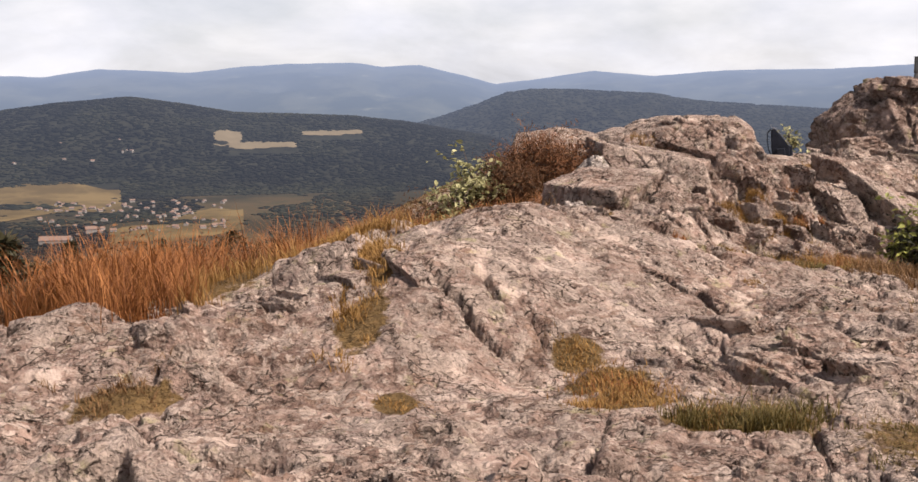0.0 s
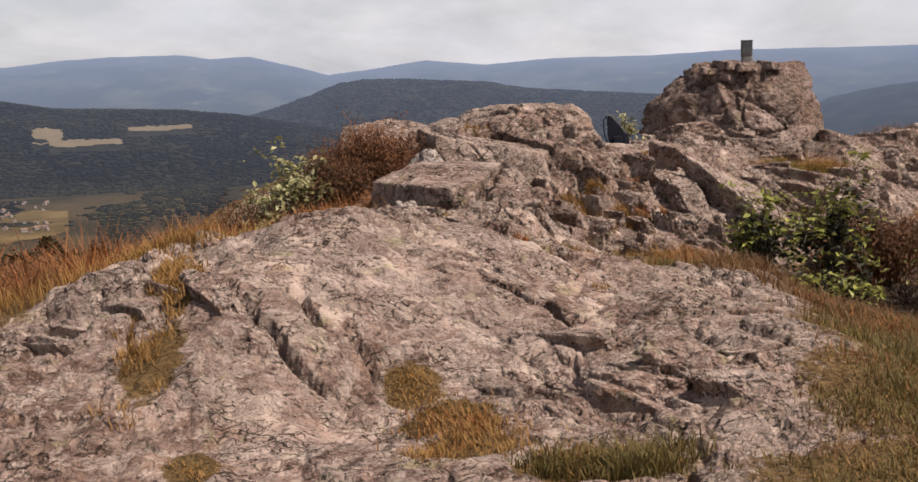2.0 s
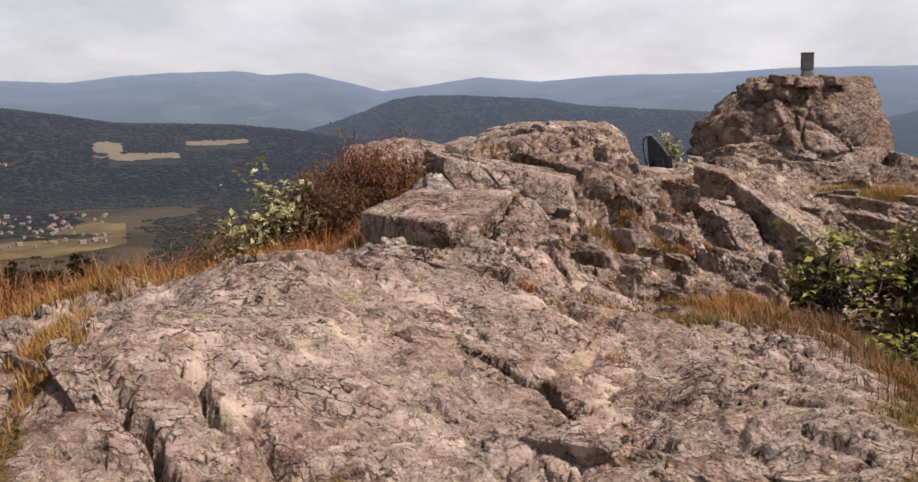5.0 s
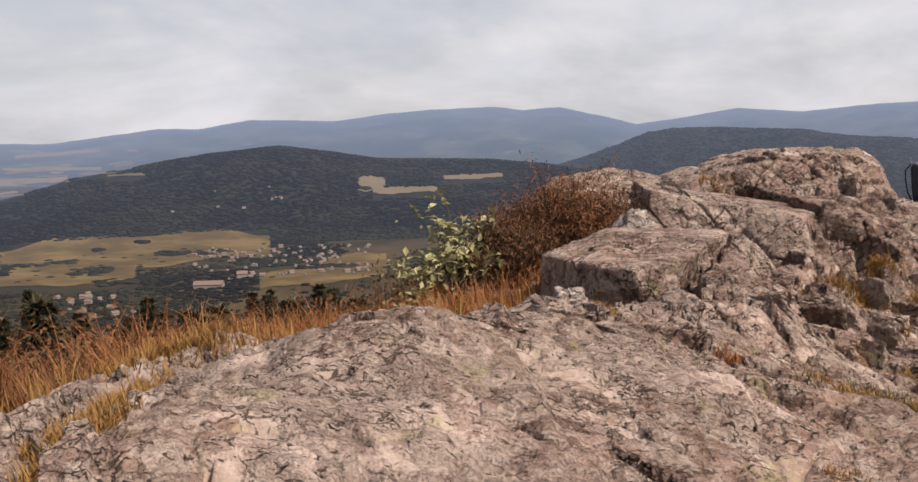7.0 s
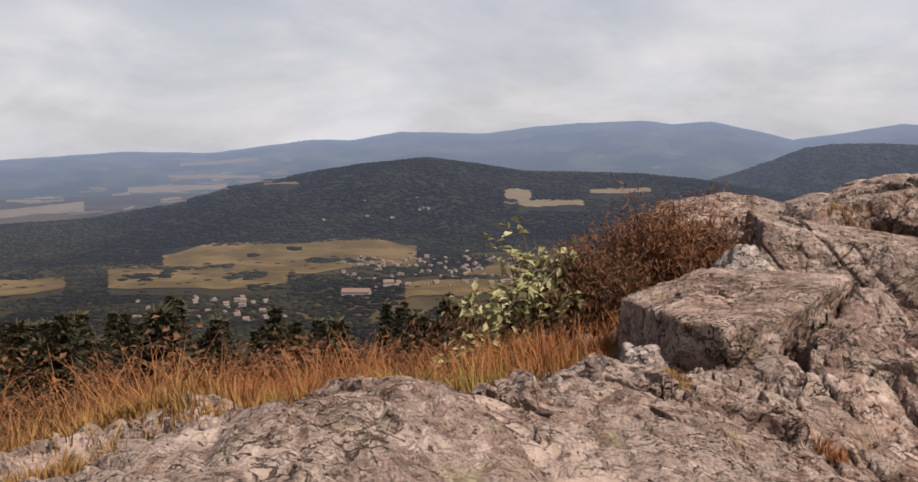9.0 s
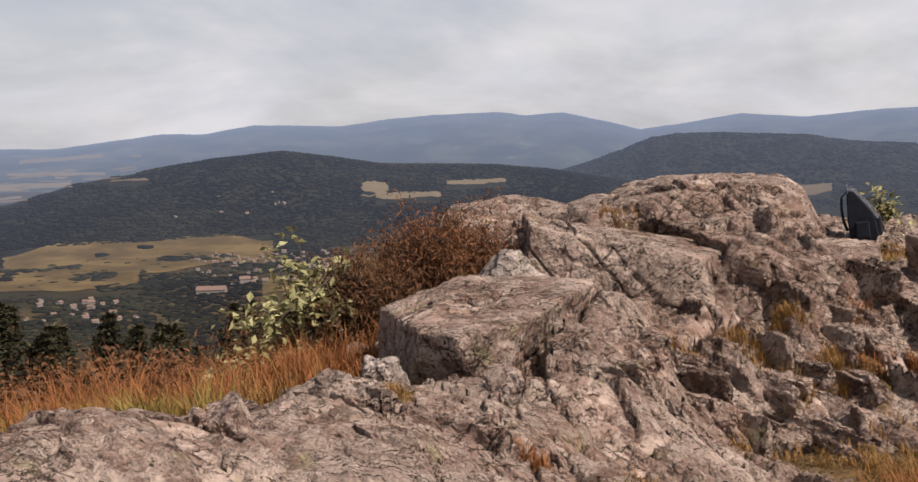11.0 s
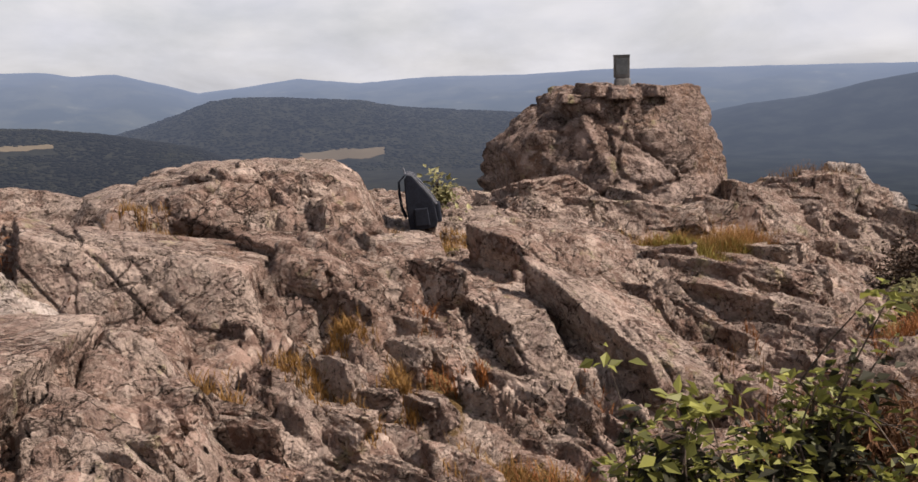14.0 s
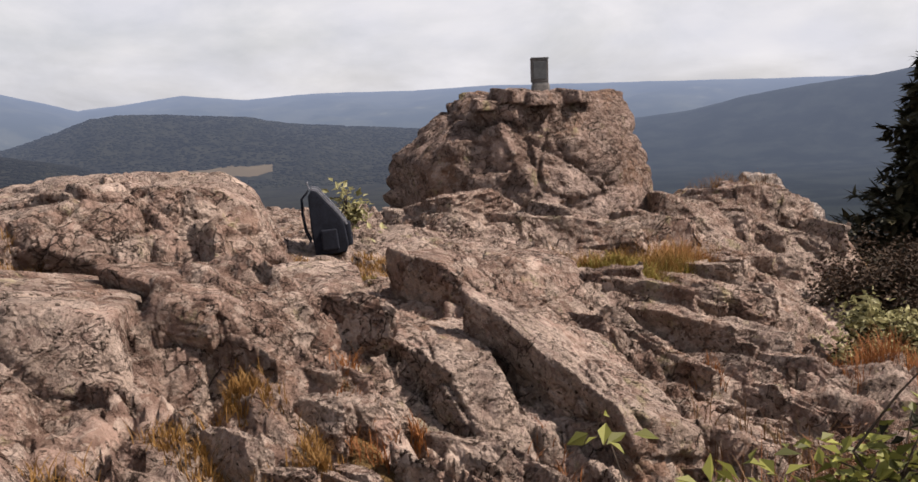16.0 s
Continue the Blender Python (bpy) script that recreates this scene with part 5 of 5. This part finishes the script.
shrub("brown_shrub", "rusty brown withered shrub beside green brambles", (5.7, 10.6, -0.75), (0.6, 0.5), 0.85, 22, 15000, 0.012, LEAF_BROWN, 211, 0.10, low=0.2, long=5.5)
# added shrub, its dark colour stands in for shade in this hollow
shrub("brown_shrub", "low dark shrub standing in for shade below brambles", (5.25, 9.15, -0.78), (0.5, 0.4), 0.42, 24, 9000, 0.012, LEAF_DARK, 218, 0.09, low=0.1, inner=1500, long=5.5)
shrub("brown_shrub", "dark brown withered shrub in dry grass", (-3.9, 8.4, -0.75), (0.6, 0.5), 0.85, 20, 15000, 0.014, LEAF_BROWN, 212, 0.11, low=0.15, long=5.5)
shrub("brown_shrub", "dark brown withered shrub on the slope edge", (-2.9, 10.4, -0.85), (0.7, 0.5), 0.8, 20, 15000, 0.014, LEAF_BROWN, 213, 0.11, low=0.15, long=5.5)
for label, x, y, tall, spread, leaf, seed in [
    ("dark brown withered shrub on the slope below a pale shrub", -0.75, 12.2, 0.75, (0.6, 0.5), LEAF_BROWN, 221), ("russet withered shrub on the slope", -1.2, 11.3, 0.65, (0.55, 0.5), LEAF_TWIG, 222),
    ("dark brown withered shrub behind rusty grass", -1.9, 10.9, 0.70, (0.6, 0.5), LEAF_BROWN, 223), ("dark brown withered shrub at the rim of the slope", -1.3, 12.8, 1.0, (0.7, 0.6), LEAF_BROWN, 224),
]:
    shrub("brown_shrub", label, (x, y, root_z(x, y) - 0.05), spread, tall, 34, 9000, 0.013, leaf, seed, 0.09, low=0.1, inner=2500, long=5.5)
rng = random.Random(58)
for k in range(9):
    az, dist = -47 + 3.2 * k + rng.uniform(-1, 1), rng.uniform(12, 18)
    x, y = 0.8 + dist * math.sin(radians(az)), 4.4 + dist * math.cos(radians(az))
    base = root_z(x, y) - 0.1
    top = 1.6 - dist * math.tan(radians(rng.uniform(9.4, 11.0) + (0.8 if k > 5 else 0.0)))
    shrub("thicket_shrub", "dark brown leafless shrub in a thicket below the rocks", (x, y, base), (1.5, 1.2), (top - base) * 0.9, 26, 9000, 0.06, LEAF_BROWN if k % 3 else LEAF_TWIG, 240 + k, 0.2, low=0.15, inner=5000)
shrub("small_plant", "small pale leafy plant behind a backpack", (4.20, 15.1, root_z(4.20, 15.1)), (0.15, 0.12), 0.36, 6, 320, 0.035, LEAF_PALE, 208, 0.05, low=0.4, category="plant")
for label, x, y, top, spread, stems, count, size, leaf, seed, clump, low, inner in [
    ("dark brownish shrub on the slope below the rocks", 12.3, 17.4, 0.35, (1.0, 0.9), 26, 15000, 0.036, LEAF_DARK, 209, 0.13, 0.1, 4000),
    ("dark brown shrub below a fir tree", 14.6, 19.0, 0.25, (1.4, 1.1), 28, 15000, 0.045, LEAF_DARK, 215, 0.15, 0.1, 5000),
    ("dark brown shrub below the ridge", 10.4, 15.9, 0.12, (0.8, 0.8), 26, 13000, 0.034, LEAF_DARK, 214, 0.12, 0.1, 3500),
    ("shrub with pale green leaves on the slope", 9.20, 14.65, -0.13, (0.6, 0.5), 16, 2600, 0.04, LEAF_PALE, 210, 0.07, 0.4, 1500),
    ("rusty brown withered shrub under broken rocks", 8.5, 12.5, -0.55, (0.7, 0.5), 18, 11000, 0.026, LEAF_TWIG, 216, 0.11, 0.1, 2000),
]:
    base = root_z(x, y) - 0.05
    shrub("slope_shrub", label, (x, y, base), spread, (top - base) * 0.92, stems, count, size, leaf, seed, clump, low=low, inner=inner)


def fir_parts(seed, height, spread, whorls, per, sprays):
    """Meshes of a fir: a tapered trunk and drooping branches set with needle sprays."""
    rng = np.random.default_rng(seed)
    trunk = bmesh.new()
    tube(trunk, [Vector((0, 0, -0.5)), Vector((0.03, 0, height * 0.5)), Vector((0, 0.02, height))], [height * 0.018, height * 0.011, 0.01], 8)
    cs, ws, ss = [], [], []
    for w in range(whorls):
        t = (w + 0.5) / whorls
        z = height * (0.10 + 0.89 * t)
        reach = spread * (1 - t) ** 0.85 * rng.uniform(0.8, 1.15) + 0.08
        for k in range(per):
            turn = 2 * math.pi * (k + rng.uniform(-0.3, 0.3)) / per + w
            long = reach * rng.uniform(0.7, 1.15)
            for j in range(sprays):
                f = (j + 0.6) / sprays
                c = np.array([long * f * math.cos(turn), long * f * math.sin(turn), z - 0.30 * long * f + 0.16 * long * f * f])
                cs.append(c + rng.normal(0, 0.03 * height / 8, 3))
                ws.append([math.cos(turn), math.sin(turn), -0.15])
                ss.append(0.085 * spread * (1.1 - 0.5 * f))
    cs, ws, ss = np.array(cs), np.array(ws), np.array(ss)
    vs, fs, start = [], [], 0
    for m in range(4):
        way = ws + rng.normal(0, 0.55, ws.shape)
        way /= np.linalg.norm(way, axis=1)[:, None]
        side = np.cross(way, rng.normal(0, 0.35, ws.shape) + [0, 0, 1.0])
        side /= np.linalg.norm(side, axis=1)[:, None]
        s = ss[:, None] * rng.uniform(0.7, 1.3, (len(ss), 1))
        v = np.stack([cs - way * s * 0.3, cs + side * s * 0.22 + way * s * 0.3, cs + way * s * 1.1, cs - side * s * 0.22 + way * s * 0.3], 1).reshape(-1, 3)
        f = (np.array([[0, 1, 2], [0, 2, 3]])[None] + (np.arange(len(cs)) * 4)[:, None, None]).reshape(-1, 3)
        vs.append(v)
        fs.append(f + start)
        start += len(v)
    me = bpy.data.meshes.new("crown")
    return trunk, fill(me, np.concatenate(vs), np.concatenate(fs), (NEEDLES,), None, False)


def fir(name, label, place, seed, height, spread, whorls=16, per=8, sprays=7, group=""):
    thing = new(name)
    trunk, crown = fir_parts(seed, height, spread, whorls, per, sprays)
    part("trunk", trunk, BARK, thing)
    mesh_part("crown", crown, thing)
    thing.location = place
    return tagged(thing, label, "tree", group)


fir("fir_tree", "tall dark fir tree below the ridge", (16.2, 20.5, -5.2), 301, 8.7, 3.8, 36, 11, 22, "firs beside the ridge")
fir("fir_tree", "young dark fir tree on the slope", (18.4, 25.5, -5.0), 302, 4.2, 1.3, 22, 9, 13, "firs beside the ridge")
low_fir = fir("fir_tree", "dark fir tree on the slope under the rocks", (-26, 40, -16), 303, 11.0, 3.0, 26, 10, 13, "firs on the slope")
rng = np.random.default_rng(12)
for k in range(90):
    az, dist = rng.uniform(-54, -17), rng.uniform(24, 75)
    top = 1.5 - dist * math.tan(radians(rng.triangular(6.3, 8.6, 9.4) + (0.7 if az > -26 else 0.0)))
    size = rng.uniform(0.75, 1.25)
    copy_thing(low_fir, pose(LAND_EYE[0] + dist * math.sin(radians(az)), LAND_EYE[1] + dist * math.cos(radians(az)), top - 11.0 * size, 0, 0, rng.uniform(0, 360)) @ Matrix.Scale(size, 4))


# ---- the village ----
def house(name, label, size):
    """A plastered house with a gabled tile roof."""
    w, d, h = size
    thing = new(name)
    bm = bmesh.new()
    pts = [(-w / 2, -d / 2), (w / 2, -d / 2), (w / 2, d / 2), (-w / 2, d / 2)]
    low = [bm.verts.new((x, y, -2)) for x, y in pts]
    top = [bm.verts.new((x, y, h)) for x, y in pts]
    ends = [bm.verts.new((-w / 2, 0, h + d * 0.32)), bm.verts.new((w / 2, 0, h + d * 0.32))]
    for i in (0, 2):
        bm.faces.new((low[i], low[(i + 1) % 4], top[(i + 1) % 4], top[i]))
    bm.faces.new((low[1], low[2], top[2], ends[1], top[1]))
    bm.faces.new((low[3], low[0], top[0], ends[0], top[3]))
    part("wall", bm, HOUSE_WALL, thing)
    bm = bmesh.new()
    for s in (-1, 1):
        a = [(-w / 2 - 0.5, s * (d / 2 + 0.6), h - 0.15), (w / 2 + 0.5, s * (d / 2 + 0.6), h - 0.15), (w / 2 + 0.5, 0, h + d * 0.32 + 0.3), (-w / 2 - 0.5, 0, h + d * 0.32 + 0.3)]
        v = [bm.verts.new(p) for p in a] + [bm.verts.new((p[0], p[1], p[2] + 0.35)) for p in a]
        for f in ((0, 1, 2, 3), (7, 6, 5, 4), (0, 4, 5, 1), (1, 5, 6, 2), (2, 6, 7, 3), (3, 7, 4, 0)):
            bm.faces.new([v[i] for i in f])
    part("roof", bm, HOUSE_ROOF, thing)
    return tagged(thing, label, "house", "village houses")


first = house("house", "small pale plastered house with a tiled roof", (13, 9, 5.5))
barn = house("house", "long low white building at the edge of the village", (34, 12, 4.5))
first.matrix_world = pose(*on_land(-21.5, -6.9), 0, 0, 20)
barn.matrix_world = pose(*on_land(-23.3, -7.35), 0, 0, 8)
rng = np.random.default_rng(9)
for k in range(150):
    if k < 110:
        az, rise = rng.uniform(-24, -14.5), rng.uniform(-7.0, -5.3)
    elif k < 142:
        az, rise = rng.uniform(-36, -27), rng.uniform(-8.6, -7.1)
    else:
        az, rise = rng.uniform(-26, -19), rng.uniform(-3.5, -2.1)
    copy_thing(first, pose(*on_land(az, rise), 0, 0, rng.uniform(0, 180)) @ Matrix.Scale(rng.uniform(0.32, 0.60), 4))


# ---- things on the ridge ----
CONCRETE = plain_material("weathered_concrete", (0.095, 0.088, 0.080), (0.175, 0.162, 0.148), 6.0, 0.9, 0.5, 0.006)
METAL_PLATE = plain_material("dull_metal_plate", (0.075, 0.078, 0.078), (0.125, 0.128, 0.126), 12.0, 0.55, 0.2, 0.002)
FABRIC = plain_material("dark_navy_fabric", (0.004, 0.005, 0.010), (0.012, 0.014, 0.023), 14.0, 0.85, 0.5, 0.004)
FABRIC_GREY = plain_material("grey_webbing", (0.12, 0.12, 0.135), (0.24, 0.24, 0.26), 30.0, 0.8, 0.4, 0.002)


def rounded_box(bm, w, d, h, r, place=(0, 0, 0), taper=1.0, cuts=0):
    """A box with rounded edges, its top narrowed by taper, standing on place."""
    made = bmesh.ops.create_cube(bm, size=1.0)
    vs = made["verts"]
    for v in vs:
        k = taper if v.co.z > 0 else 1.0
        v.co = Vector((v.co.x * w * k, v.co.y * d * k, (v.co.z + 0.5) * h)) + Vector(place)
    edges = list({e for v in vs for e in v.link_edges})
    bmesh.ops.bevel(bm, geom=edges, offset=r, segments=3, affect="EDGES", profile=0.6)


def marker():
    """A squared post with a framed plate, on a rough footing."""
    thing = new("stone_marker")
    bm = bmesh.new()
    rounded_box(bm, 0.195, 0.17, 0.27, 0.008)
    part("post", bm, CONCRETE, thing)
    bm = bmesh.new()
    rounded_box(bm, 0.23, 0.21, 0.19, 0.05, (0.01, 0, -0.18), 0.86)
    part("footing", bm, CONCRETE, thing)
    bm = bmesh.new()
    rounded_box(bm, 0.145, 0.014, 0.20, 0.003, (0, -0.088, 0.035))
    part("plate", bm, METAL_PLATE, thing, "dull grey metal plate")
    bm = bmesh.new()
    rounded_box(bm, 0.205, 0.18, 0.018, 0.006, (0, 0, 0.266))
    part("cap", bm, METAL_PLATE, thing, "dark weathered cap")
    thing.matrix_world = pose(7.40, 18.30, 1.97, 0, 0, -20)
    return tagged(thing, "squared grey stone marker post on the boulder", "marker post")


marker()


def strip(bm, path, width, thick):
    """A flat strap along places, its breadth across y."""
    rings = []
    for i, p in enumerate(path):
        way = (path[min(i + 1, len(path) - 1)] - path[max(i - 1, 0)]).normalized()
        out = Vector((way.z, 0, -way.x)) * thick / 2
        side = Vector((0, width / 2, 0))
        rings.append([bm.verts.new(q) for q in (p - out - side, p + out - side, p + out + side, p - out + side)])
    for r0, r1 in zip(rings, rings[1:]):
        for k in range(4):
            bm.faces.new((r0[k], r0[(k + 1) % 4], r1[(k + 1) % 4], r1[k]))
    bm.faces.new(rings[0][::-1])
    bm.faces.new(rings[-1])


def backpack():
    """A daypack standing upright, seen from its side: back upright, front sloping down from the top."""
    thing = new("backpack")
    outline = [(0.0, 0.0), (0.27, 0.0), (0.30, 0.05), (0.285, 0.20), (0.245, 0.27), (0.075, 0.47), (0.03, 0.485), (-0.005, 0.45), (-0.015, 0.2)]
    bm = bmesh.new()
    rows = [[bm.verts.new((x + (0.012 if abs(y) > 0.1 else 0.0) * (1 - 7 * x), y, z * (1.0 if abs(y) < 0.1 else 0.965))) for x, z in outline] for y in (-0.14, -0.11, 0.11, 0.14)]
    for r0, r1 in zip(rows, rows[1:]):
        for k in range(len(outline)):
            j = (k + 1) % len(outline)
            bm.faces.new((r0[k], r0[j], r1[j], r1[k]))
    bm.faces.new(rows[0][::-1])
    bm.faces.new(rows[-1])
    bmesh.ops.recalc_face_normals(bm, faces=bm.faces[:])
    bmesh.ops.bevel(bm, geom=bm.edges[:], offset=0.012, segments=2, affect="EDGES", profile=0.6)
    part("body", bm, FABRIC, thing)
    for y in (-0.125, 0.125):
        bm = bmesh.new()
        strip(bm, [Vector((0.035, y, 0.482)), Vector((0.085, y, 0.468)), Vector((0.165, y, 0.372)), Vector((0.252, y, 0.268)), Vector((0.292, y, 0.20))], 0.03, 0.014)
        part("zip_edge", bm, FABRIC_GREY, thing, "pale grey piped edge")
        bm = bmesh.new()
        strip(bm, [Vector((0.01, y * 0.6, 0.46)), Vector((-0.050, y * 0.6, 0.41)), Vector((-0.058, y * 0.6, 0.30)), Vector((-0.048, y * 0.6, 0.18)), Vector((-0.015, y * 0.6, 0.10))], 0.045, 0.014)
        part("shoulder_strap", bm, FABRIC, thing)
        bm = bmesh.new()
        rounded_box(bm, 0.14, 0.035, 0.15, 0.014, (0.14, y * 1.2, 0.03), 0.92)
        part("side_pocket", bm, FABRIC, thing)
    bm = bmesh.new()
    rounded_box(bm, 0.06, 0.20, 0.17, 0.022, (0.295, 0, 0.04), 0.88)
    part("front_pocket", bm, FABRIC, thing)
    bm = bmesh.new()
    tube(bm, [Vector((0.02, -0.035, 0.475)), Vector((0.01, -0.028, 0.52)), Vector((0.01, 0.028, 0.52)), Vector((0.02, 0.035, 0.475))], [0.008] * 4, 6)
    part("grab_loop", bm, FABRIC_GREY, thing)
    bm = bmesh.new()
    strip(bm, [Vector((0.255, -0.10, 0.27)), Vector((0.285, -0.10, 0.33)), Vector((0.275, -0.10, 0.385)), Vector((0.22, -0.10, 0.40))], 0.02, 0.006)
    part("loose_strap", bm, FABRIC, thing)
    thing.matrix_world = pose(3.86, 14.60, root_z(3.97, 14.60) - 0.01, 0, -5, -14) @ Matrix.Diagonal((0.88, 0.9, 1.0, 1))
    return tagged(thing, "dark navy backpack standing on the rocks", "backpack")


backpack()
